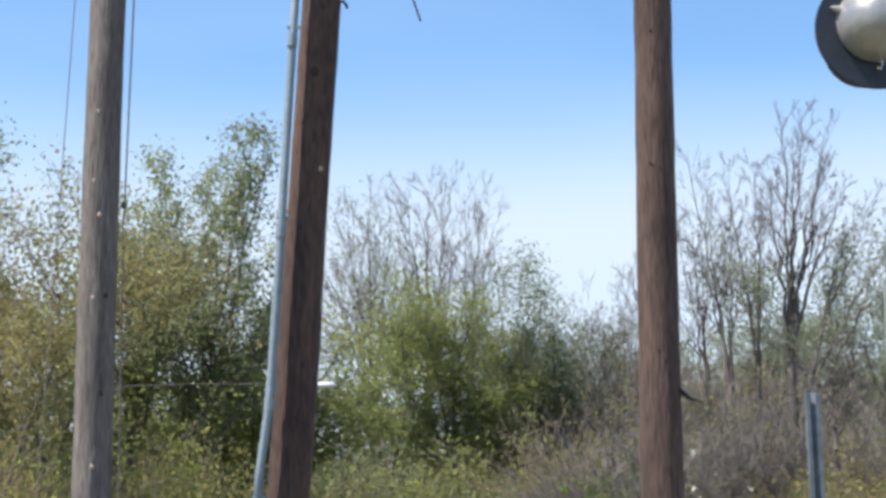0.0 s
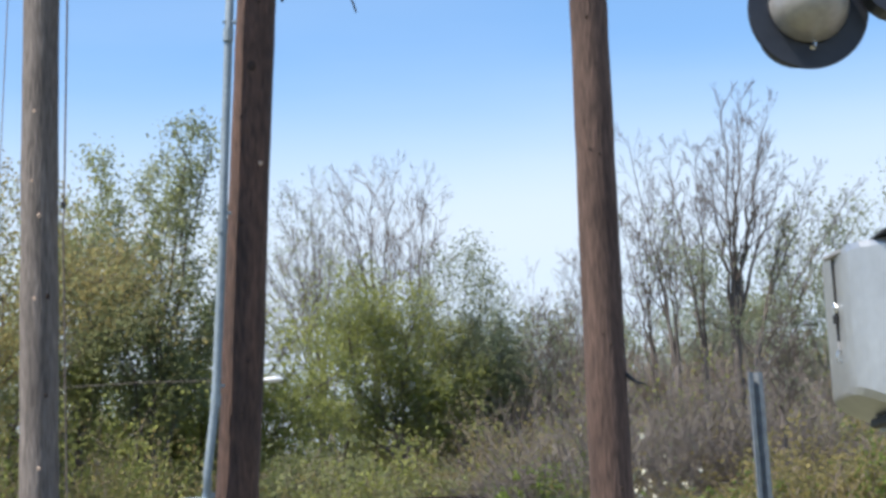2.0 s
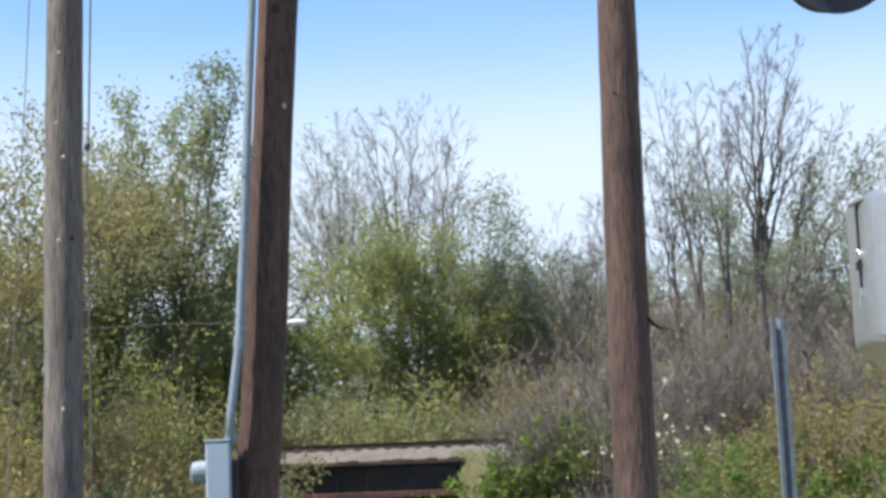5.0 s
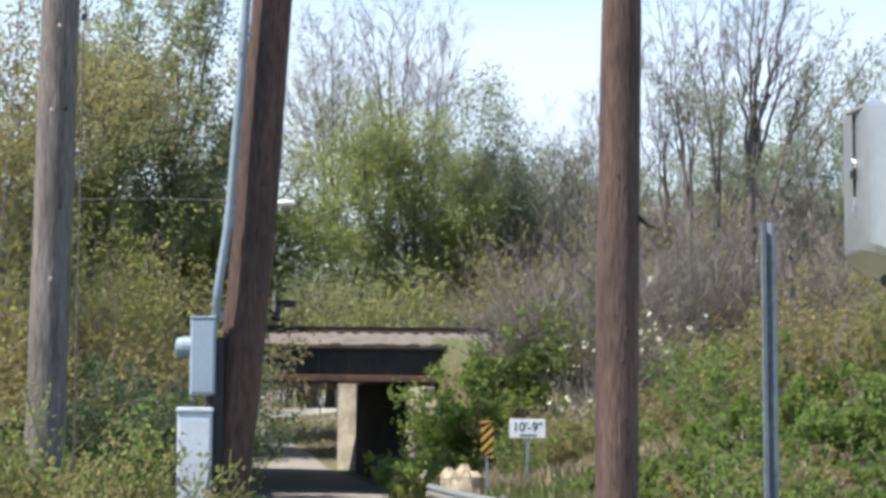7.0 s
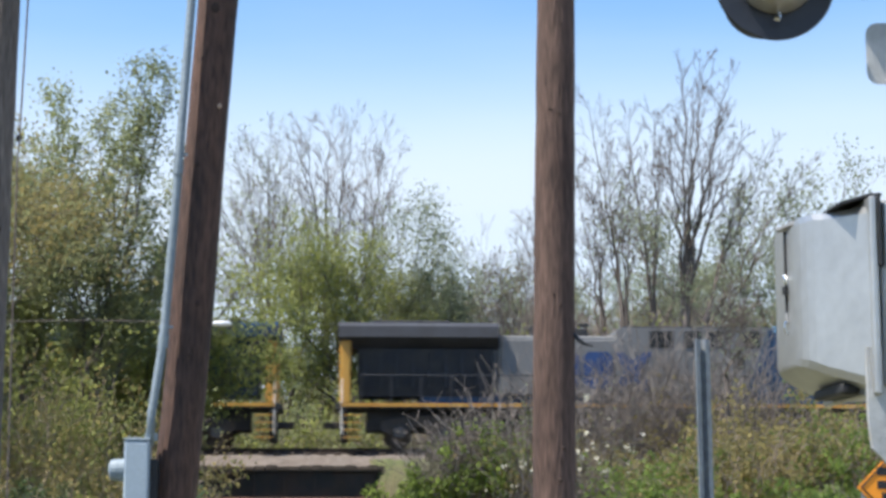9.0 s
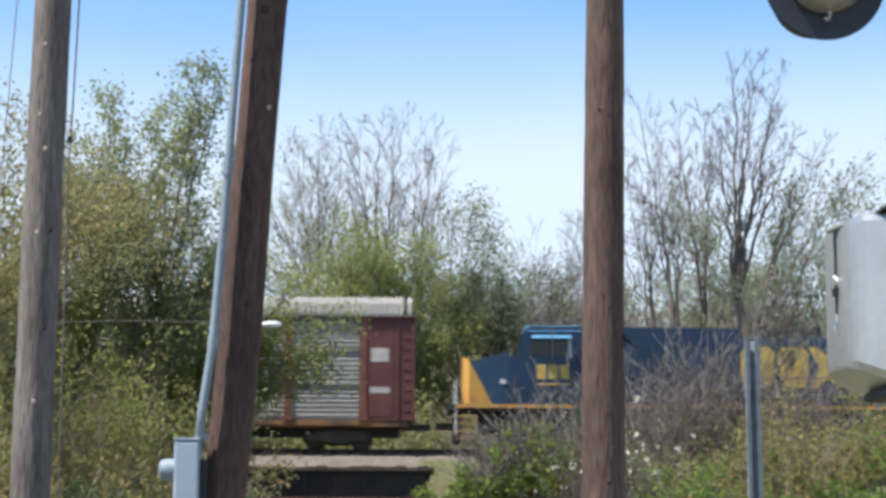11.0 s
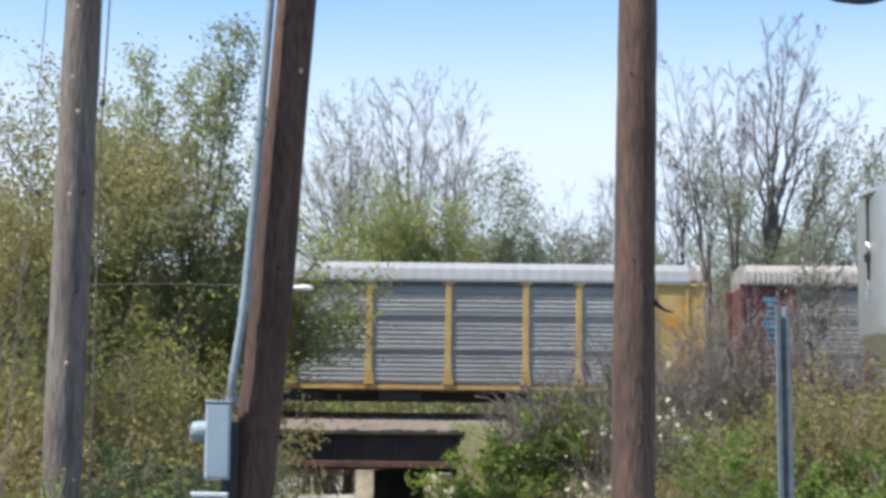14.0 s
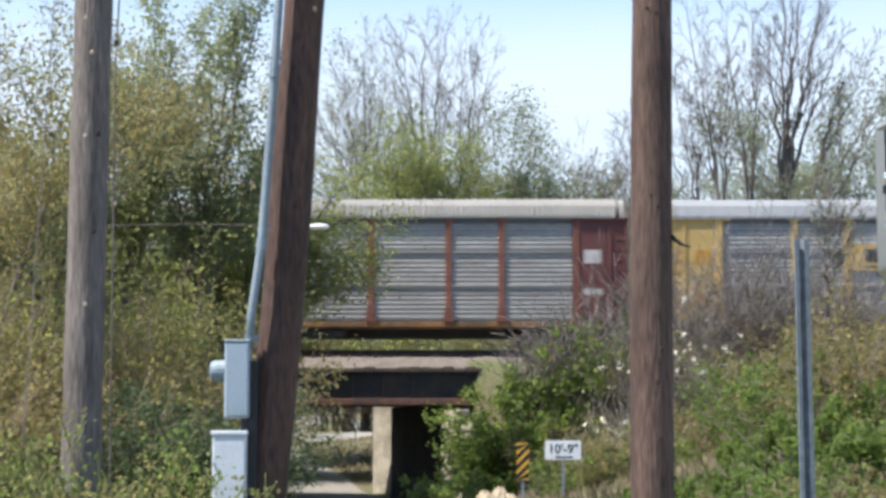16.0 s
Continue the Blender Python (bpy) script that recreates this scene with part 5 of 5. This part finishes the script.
def make_trees():
    # trees this side of the line, left of the bridge
    lab = "tall young maple in fresh green spring leaf"
    shaped_tree(-7.8, 57, -0.5, 4.5, [(-7.65, 15.6), (-6.2, 16.1), (-5.5, 16.2), (-8.4, 13.8), (-5.0, 13.6), (-6.9, 14.4), (-5.2, 11.6), (-8.6, 11.0), (-6.6, 9.6)], 11, lab, 0.17, leaf="leaf_mid", leaves=6500, leaf_size=0.115, second="leaf_pale", twig=0.6, sigma=0.24)
    shaped_tree(-10.2, 58, -0.5, 4.0, [(-9.2, 15.7), (-10.4, 13.6), (-11.3, 12.6), (-8.6, 12.6), (-11.6, 10.6), (-9.8, 10.4)], 12, lab, 0.14, leaf="leaf_mid", leaves=6500, leaf_size=0.115, second="leaf_fresh", twig=0.62, sigma=0.26)
    shaped_tree(-6.6, 59.5, -0.5, 3.0, [(-6.0, 11.0), (-5.3, 9.6), (-7.4, 10.6), (-4.7, 8.2), (-7.9, 8.6), (-5.6, 7.2)], 13, lab, 0.12, leaf="leaf_fresh", leaves=8000, leaf_size=0.115, twig=0.9, sigma=0.3)
    tree(-9.6, 62.5, 0.2, 8.6, 14, lab, leaf="leaf_fresh", leaves=8000, leaf_size=0.105, levels=5, spread=0.62, up=0.2, trunk=0.24, widen=0.8, radius=0.12)
    tree(-12.6, 59, 0.2, 13.0, 20, lab, leaf="leaf_mid", leaves=9000, leaf_size=0.11, levels=5, spread=0.6, up=0.4, trunk=0.22)
    shaped_tree(-7.7, 60.8, -0.3, 4.2, [(-2.0, 8.4), (-2.7, 7.0), (-3.3, 9.6), (-2.5, 6.6), (-3.8, 8.2), (-4.6, 10.4), (-3.4, 7.0), (-4.4, 7.8)], 15, "leaning young tree in yellow-green leaf reaching over the bridge", 0.12, leaf="leaf_fresh", leaves=3900, leaf_size=0.12, twig=0.8, sigma=0.34, crown=0.3)
    olive = "broad tree with dense olive-brown budding leaves"
    tree(-11.9, 50, 0.2, 11.6, 16, olive, leaf="leaf_olive", leaves=11500, leaf_size=0.10, second="leaf_mid", levels=5, spread=0.65, up=0.3, trunk=0.2, sigma=0.45)
    tree(-13.1, 57, 0.2, 15.2, 17, olive, leaf="leaf_pale", leaves=7000, leaf_size=0.14, levels=5, spread=0.5, up=0.5, trunk=0.2)
    # beyond the line, middle
    lab = "spreading tree with sparse fresh spring leaves beyond the railway"
    shaped_tree(0.1, 85, 2.4, 7.2, [(-2.4, 12.4), (-1.0, 14.6), (0.8, 15.2), (2.4, 14.0), (3.6, 12.0), (-3.2, 10.4), (2.9, 10.0), (0.2, 12.5), (1.8, 11.2)], 21, lab, 0.27, leaf="leaf_fresh", leaves=7000, leaf_size=0.135, second="leaf_pale", twig=0.95, low=0.25, sigma=0.4)
    tree(-2.3, 86, 2.2, 13.2, 22, lab, lean=(-0.22, 0), leaf="leaf_fresh", leaves=6000, leaf_size=0.135, second="leaf_pale", levels=5, spread=0.6, up=0.35, trunk=0.2, sigma=0.45)
    shaped_tree(2.6, 88, 2.4, 6.5, [(3.5, 17.6), (2.4, 17.0), (4.4, 16.2), (5.0, 15.2), (1.4, 16.0), (5.3, 13.6), (3.4, 14.0), (1.8, 13.6)], 23, lab, 0.15, leaf="leaf_pale", leaves=5000, leaf_size=0.12, second="leaf_mid", twig=0.8, sigma=0.35)
    tree(4.6, 89, 2.4, 11.6, 28, lab, leaf="leaf_pale", leaves=2400, leaf_size=0.17, second="leaf_mid", levels=5, spread=0.45, up=0.5, trunk=0.2, sigma=0.4)
    bare = "tall bare gray-brown tree with fine upright twigs"
    shaped_tree(-1.0, 90, 3.0, 11.5, [(-0.97, 22.6), (-2.0, 21.8), (0.1, 22.0), (-2.4, 19.4), (0.4, 19.0)], 24, bare, 0.21, bark="bark_pale", twig=0.8)
    shaped_tree(1.0, 91, 3.0, 11.0, [(1.7, 22.0), (0.9, 21.2), (2.3, 20.6), (1.6, 18.6)], 25, bare, 0.18, bark="bark_pale", twig=0.8)
    shaped_tree(-3.8, 90, 3.0, 9.0, [(-3.9, 21.2), (-4.9, 20.4), (-2.8, 20.6), (-5.6, 18.8), (-3.2, 18.0), (-4.6, 17.0)], 26, bare, 0.19, bark="bark_pale", leaf="leaf_pale", leaves=900, leaf_size=0.11, twig=0.9)
    shaped_tree(-2.3, 92, 2.6, 8.0, [(-6.6, 19.4), (-7.6, 18.4), (-5.4, 18.8), (-8.3, 16.8)], 29, bare, 0.13, bark="bark_pale", leaf="leaf_pale", leaves=900, leaf_size=0.11, twig=0.9)
    # beyond the line, right: bare crowns
    shaped_tree(15.9, 85, 2.6, 12.6, [(16.8, 24.3), (15.7, 23.8), (18.0, 23.6), (17.4, 22.2), (16.2, 22.4), (14.9, 21.4), (18.4, 20.8)], 31, bare, 0.23, twig=0.62)
    shaped_tree(14.6, 86, 2.6, 11.6, [(14.4, 21.8), (13.5, 21.9), (15.0, 20.4), (13.9, 19.6)], 32, bare, 0.16, twig=0.62)
    shaped_tree(13.0, 85, 2.6, 10.6, [(11.4, 22.4), (12.4, 20.8), (11.9, 19.4), (13.1, 19.8), (12.9, 18.0)], 33, bare, 0.16, twig=0.62)
    shaped_tree(12.1, 86, 2.6, 10.4, [(10.9, 19.6), (10.4, 17.4), (11.5, 18.2), (11.9, 16.6)], 34, bare, 0.13, twig=0.62)
    shaped_tree(16.5, 84, 2.6, 11.0, [(20.2, 20.8), (21.5, 19.6), (19.2, 20.2), (20.7, 18.2), (18.4, 18.4)], 38, bare, 0.16, twig=0.5)
    tree(23.5, 88, 2.6, 16.0, 35, bare, bark="bark_pale", levels=5, spread=0.5, up=0.6, trunk=0.24, leaf="leaf_pale", leaves=4000, leaf_size=0.14)
    tree(19.6, 92, 2.8, 13.2, 36, "young tree in pale yellow-green leaf", bark="bark_pale", leaf="leaf_pale", leaves=5000, leaf_size=0.15, levels=5, spread=0.45, up=0.5, trunk=0.22)
    for x, h, sd in ((9.9, 13.6, 37), (8.3, 11.0, 45), (6.6, 10.0, 46), (5.2, 10.0, 47)):
        tree(x, 90 + sd % 3, 2.6, h, sd, bare, bark="bark_pale", levels=5, spread=0.4, up=0.7, trunk=0.24, radius=0.11)
    shaped_tree(8.7, 88, 2.6, 8.0, [(9.0, 17.9), (8.2, 16.0), (9.7, 16.6), (9.2, 14.6)], 49, bare, 0.10, bark="bark_pale", twig=0.8)
    shaped_tree(7.0, 90, 2.6, 7.5, [(7.1, 15.6), (6.4, 14.2), (7.8, 14.8)], 50, bare, 0.09, bark="bark_pale", twig=0.8)
    # far wood: bare thin trees in rows
    kinds = []
    for k in range(4):
        kinds.append(tree(-30 + k * 16, 112 + k * 3, land(-30 + k * 16, 112 + k * 3), (15.0, 13.5, 16.0, 14.0)[k], 41 + k, "distant bare tree in the wood", bark="bark_pale", levels=4, spread=0.45, up=0.7, trunk=0.26, thin=0.016,
                          leaf="leaf_pale", leaves=(2500, 800, 4000, 0)[k], leaf_size=0.15, group="distant wood"))
    rng = random.Random(9)
    for i in range(30):
        x, y = rng.uniform(-6, 33), rng.uniform(98, 135)
        if (-24 < x < 4 and y < 150) or (2 < x < 12 and y < 108):
            continue
        copy_thing(kinds[i % 4], pose(x, y, land(x, y) - 0.2, 0, 0, rng.uniform(0, 360)) @ Matrix.Diagonal((1, 1, 1, 1)))


def make_shrubs():
    rng = random.Random(21)
    br, olive, grn = "tangled bare brown brush on the bank", "olive-brown budding shrub on the bank", "bright green leafy shrub on the bank"
    # brush beyond the line
    for i in range(30):
        x = 1.5 + i * 0.85 + rng.uniform(-0.5, 0.5)
        y = rng.uniform(76, 82)
        shrub(x, y, 3.4, rng.uniform(5.0, 7.6) if x > 4 else 4.5, 100 + i, br, ("twig_brown", "bark_pale", "twig_brown", "twig_tan")[i % 4], "leaf_olive" if i % 3 else "leaf_fresh", (1200, 300, 700)[i % 3], 0.12, stems=70, z=2.6, group="brush beyond the railway")
    for i in range(9):
        x = -9 + i * 1.25
        shrub(x, rng.uniform(77, 81), 3.2, rng.uniform(3.5, 5.0), 140 + i, olive, "twig_brown", "leaf_fresh" if i % 2 else "leaf_mid", 1800, 0.13, stems=40, z=2.6, group="brush beyond the railway")
    for i in range(30):
        x = 4.2 + i * 0.72 + rng.uniform(-0.3, 0.3)
        shrub(x, rng.uniform(90, 97), 3.2, rng.uniform(8.6, 11.0), 520 + i, br, ("twig_brown", "bark_pale", "twig_brown")[i % 3], "leaf_olive", (0, 250, 0, 500)[i % 4], 0.12, stems=95, least=0.018, z=2.4, group="brush beyond the railway")
    for i in range(12):
        x = -9.5 + i * 1.2 + rng.uniform(-0.3, 0.3)
        if -11 < x < 5:
            shrub(x, rng.uniform(88.5, 91.5), 3.4, rng.uniform(6.6, 8.6), 560 + i, olive, "twig_brown", ("leaf_fresh", "leaf_mid")[i % 2], 4200, 0.13, stems=30, least=0.014, z=2.4, group="brush beyond the railway")
    for i in range(26):
        x = -13 + i * 1.2 + rng.uniform(-0.4, 0.4)
        y = rng.uniform(91, 98)
        if abs(x - road_x(y)) < 3.6:
            continue
        shrub(x, y, 3.8, rng.uniform(7.0, 9.2), 400 + i, olive if i % 2 else br, ("twig_brown", "bark_pale")[i % 2], ("leaf_fresh", "leaf_olive", "leaf_mid")[i % 3], (1600, 500, 1200)[i % 3], 0.15, stems=60, z=2.4 if x > 2 or x < -10 else 1.5, least=0.016, group="brush beyond the railway")
    for i in range(12):
        shrub(-22 + i * 1.9, 133 + rng.uniform(-2, 2), 4.5, rng.uniform(3.5, 5), 480 + i, br, "twig_brown", "leaf_olive", 500, 0.2, stems=60, group="brush beyond the railway")
    for i in range(13):
        shrub(-19 + i * 1.0, 77 + rng.uniform(0, 3), 3.2, rng.uniform(6.0, 8.5), 590 + i, olive, "twig_brown", ("leaf_mid", "leaf_olive")[i % 2], 2600, 0.12, stems=40, z=2.6, group="brush beyond the railway")
    # left bank before the line: olive and brown
    for i in range(22):
        x = -15 + (i % 11) * 0.95 + rng.uniform(-0.4, 0.4)
        y = (54.5 if i < 11 else 48.5) + rng.uniform(-2, 2)
        if x > -6.6:
            continue
        shrub(x, y, 3.2, rng.uniform(4.2, 6.6), 170 + i, olive, ("twig_tan", "twig_brown")[i % 2], ("leaf_olive", "leaf_fresh", "leaf_olive")[i % 3], 3600, 0.088, stems=40)
    for i in range(9):
        shrub(-14.8 + i * 0.85, 62 + rng.uniform(-1, 1), 3.0, rng.uniform(5.5, 7.5), 430 + i, olive, ("twig_brown", "twig_tan")[i % 2], ("leaf_mid", "leaf_olive", "leaf_fresh")[i % 3], 2400, 0.13, stems=46)
    for x, y, h, sd, lf in ((-8.8, 54.0, 6.4, 640, "leaf_fresh"), (-8.3, 54.8, 6.8, 641, "leaf_mid"), (-8.2, 55.8, 6.2, 642, "leaf_fresh"), (-10.2, 54.5, 6.6, 643, "leaf_olive"), (-9.4, 52.6, 7.4, 644, "leaf_fresh"), (-8.0, 53.0, 5.6, 645, "leaf_fresh"), (-11.4, 53.2, 7.6, 646, "leaf_fresh"), (-8.8, 57.5, 8.0, 647, "leaf_fresh"), (-8.4, 59.5, 7.4, 648, "leaf_fresh")):
        shrub(x, y, 2.6, h, sd, "leafy green thicket below the maples", "twig_brown", lf, 5200, 0.095, stems=36)
    for x, y, w, h, sd in ((-8.0, 62.5, 2.2, 4.4, 200), (-8.8, 60.5, 2.6, 5.0, 201), (-9.8, 61.5, 2.6, 5.4, 202)):
        shrub(x, y, w, h, sd, "leafy green sapling clump beside the bridge", "bark", "leaf_fresh", 2600, 0.12, stems=26)
    for i in range(10):
        x = -12.5 + i * 0.85
        # the right-hand bushes get darker leaves and stems to paint in shade
        dark = x > -8.2
        shrub(x, 44 + rng.uniform(-3, 3), 2.2, rng.uniform(2.4, 3.6), 210 + i, "dense bush under the trees, leaves coloured dark as shade" if dark else olive, "bark" if dark else "twig_tan", "leaf_shaded" if dark else "leaf_olive", 3800 if dark else 1800, 0.08, stems=36)
    # right bank before the line
    for i in range(20):
        x = 3.6 + i * 0.75 + rng.uniform(-0.3, 0.3)
        y = 62.5 + rng.uniform(-1.6, 1.6)
        shrub(x, y, 2.4, rng.uniform(2.6, 4.2) * (0.72 if x < 5.6 else 1), 240 + i, br, ("twig_brown", "bark_pale", "twig_tan")[i % 3], "leaf_olive", (500, 150, 900)[i % 3], 0.09, stems=44)
    for x, y, w, h, sd, n in ((2.6, 63.0, 2.3, 3.5, 270, 7000), (3.2, 63.2, 2.2, 2.5, 271, 4000), (4.9, 62.6, 1.8, 3.0, 272, 3000), (1.8, 64.0, 1.5, 4.0, 274, 4200), (1.5, 61.0, 1.5, 1.4, 273, 1400)):
        shrub(x, y, w, h, sd, grn, "bark", "leaf_green", n, 0.12, stems=34)
    shrub(-0.25, 58.5, 1.7, 1.8, 275, "small green shrub at the road edge before the abutment", "twig_brown", "leaf_green", 1800, 0.11, stems=30)
    shrub(0.2, 57.6, 1.4, 1.1, 276, "small green shrub at the road edge before the abutment", "twig_tan", "leaf_fresh", 700, 0.10, stems=30)
    for x, y, h, sd in ((6.1, 60, 4.9, 280), (7.4, 60.5, 4.8, 281), (8.4, 60.5, 4.4, 283), (6.0, 59, 3.0, 282)):
        shrub(x, y, 1.1, h, sd, "thin shrub with scattered cream white blossom", "bark_pale", "leaf_pale", 250, 0.07, stems=26, blossom=34)
    for x, h, sd in ((3.4, 2.8, 285), (4.4, 3.4, 286), (5.6, 4.2, 291), (6.8, 5.0, 292), (8.2, 5.4, 293), (9.5, 5.6, 287), (10.4, 5.2, 294), (11.2, 6.2, 288), (12.6, 5.8, 289), (14.0, 6.0, 295)):
        shrub(x, 63.6, 2.2, h, sd, "bare gray-brown sapling in front of the track", "bark_pale", stems=60, least=0.011)
    shaped_tree(12.6, 60.5, 1.2, 6.4, [(12.2, 9.9), (13.5, 10.2), (12.9, 10.9), (13.0, 8.8)], 290, "slender bare sapling on the bank before the railway", 0.075, leaf="leaf_pale", leaves=200, leaf_size=0.09, twig=0.9)
    # nearer right: olive thicket above bright green bushes
    for i in range(16):
        x = 8.0 + (i % 8) * 1.0 + rng.uniform(-0.3, 0.3)
        y = (47 if i < 8 else 42) + rng.uniform(-1.5, 1.5)
        shrub(x, y, 2.4, rng.uniform(2.9, 3.6) + (x - 8) * 0.06, 300 + i, olive, "twig_brown", ("leaf_olive", "leaf_green")[i % 4 == 0], 3400, 0.085, stems=44)
    for i in range(16):
        x = 4.8 + (i % 8) * 0.9 + rng.uniform(-0.3, 0.3)
        y = (40 if i < 8 else 36.5) + rng.uniform(-1, 1)
        shrub(x, y, 1.7, rng.uniform(1.3, 2.3) * (0.7 if x < 6.5 else 1), 330 + i, grn, "twig_brown", "leaf_green", 2600, 0.09, stems=26, clump=0.13)
    for i in range(14):
        x = 5.2 + (i % 7) * 0.75 + rng.uniform(-0.3, 0.3)
        shrub(x, (33.5 if i < 7 else 30) + rng.uniform(-1, 1), 1.5, rng.uniform(0.8, 1.3), 450 + i, (grn, br)[i % 3 == 0], "twig_tan", "leaf_green" if i % 3 else "leaf_olive", 1300, 0.075, stems=34, clump=0.15)
    for i in range(8):
        x = 3.4 + i * 0.6
        shrub(x, 51 + rng.uniform(-2, 2), 1.9, rng.uniform(1.4, 2.4), 350 + i, olive, "twig_tan", "leaf_olive" if i % 2 else "leaf_green", 1300, 0.08, stems=34)
    # weeds at the foot of the gray pole
    for i in range(24):
        x = -5.6 + i * 0.165
        h = 1.75 - 0.3 * (x > -3.6) - 0.12 * (x > -2.7) + rng.uniform(-0.2, 0.12)
        shrub(x, 13.3 + rng.uniform(-0.6, 1.0), 0.8, h, 370 + i, "weedy green bush at the foot of the gray pole", "grass", ("leaf_green", "leaf_fresh", "leaf_olive")[i % 3], 1500, 0.032, stems=26, group="weeds by the pole")


def make_grass():
    rs = np.random.RandomState(77)
    for name, mat, n, (x0, x1, y0, y1), h, label in (
            ("grass", "grass", 18000, (2.0, 12, 27, 47), 0.40, "rough green grass on the road bank"),
            ("dry_grass", "dry_grass", 20000, (2.3, 14, 44, 64), 0.5, "dry tan grass stalks on the bank"),
            ("grass", "grass", 12000, (-16, -5.2, 38, 58), 0.45, "rough green grass under the trees"),
            # the verge takes the pale dry colour in place of sunlight
            ("dry_grass", "dry_grass", 9000, (-12, 6, 78, 112), 0.25, "grass verge beyond the underpass, coloured pale as if sunlit"),
            ("weeds", "grass", 18000, (-5.2, -1.9, 11.5, 15.5), 0.5, "green weeds near the poles")):
        x, y = rs.uniform(x0, x1, n), rs.uniform(y0, y1, n)
        ok = np.array([abs(a - road_x(b)) > 3.2 for a, b in zip(x, y)])
        x, y = x[ok], y[ok]
        n = len(x)
        z = np.array([land(a, b) for a, b in zip(x, y)]) - 0.03
        c = np.stack([x, y, z], 1)
        a = rs.uniform(0, 6.283, n)
        hh = h * rs.uniform(0.5, 1.4, n)
        w = 0.012 + 0.02 * (y > 30)
        side = np.stack([np.cos(a) * w, np.sin(a) * w, 0 * a], 1)
        tip = c + np.stack([rs.normal(size=n) * 0.3 * hh, rs.normal(size=n) * 0.3 * hh, hh], 1)
        mid = (c + tip) / 2 + np.stack([0 * a, 0 * a, hh * 0.08], 1)
        v = np.stack([c - side, c + side, mid + side * 0.7, tip, mid - side * 0.7], 1).reshape(-1, 3)
        k = (np.arange(n) * 5)[:, None]
        f = np.concatenate([k + np.array([[0, 1, 2]]), k + np.array([[0, 2, 4]]), k + np.array([[4, 2, 3]])])
        tagged(new(name, raw_mesh(name, v, f, mat)), label, "grass", kind="stuff")


make_trees()
make_shrubs()
make_grass()


# ---- what moves ----
def motions():
    times = [0.0, 0.1, 0.5, *range(1, 16), 15.5, 15.9, 16.0]
    for car, u, facing in cars:
        walk(car, [(t, pose(train_x(u, t), TRACK_Y, RAIL_TOP, 0, 0, 0 if facing > 0 else 180)) for t in times])
    turned = {car: facing for car, _, facing in cars}
    for ws, x, r in wheels:
        rate = math.degrees(SPEED / r) * turned[ws.parent]
        n = int(16.0 * abs(rate) / 70) + 1
        walk(ws, [(16.0 * i / n, pose(x, 0, r, 0, rate * 16.0 * i / n, 0)) for i in range(n + 1)])


motions()
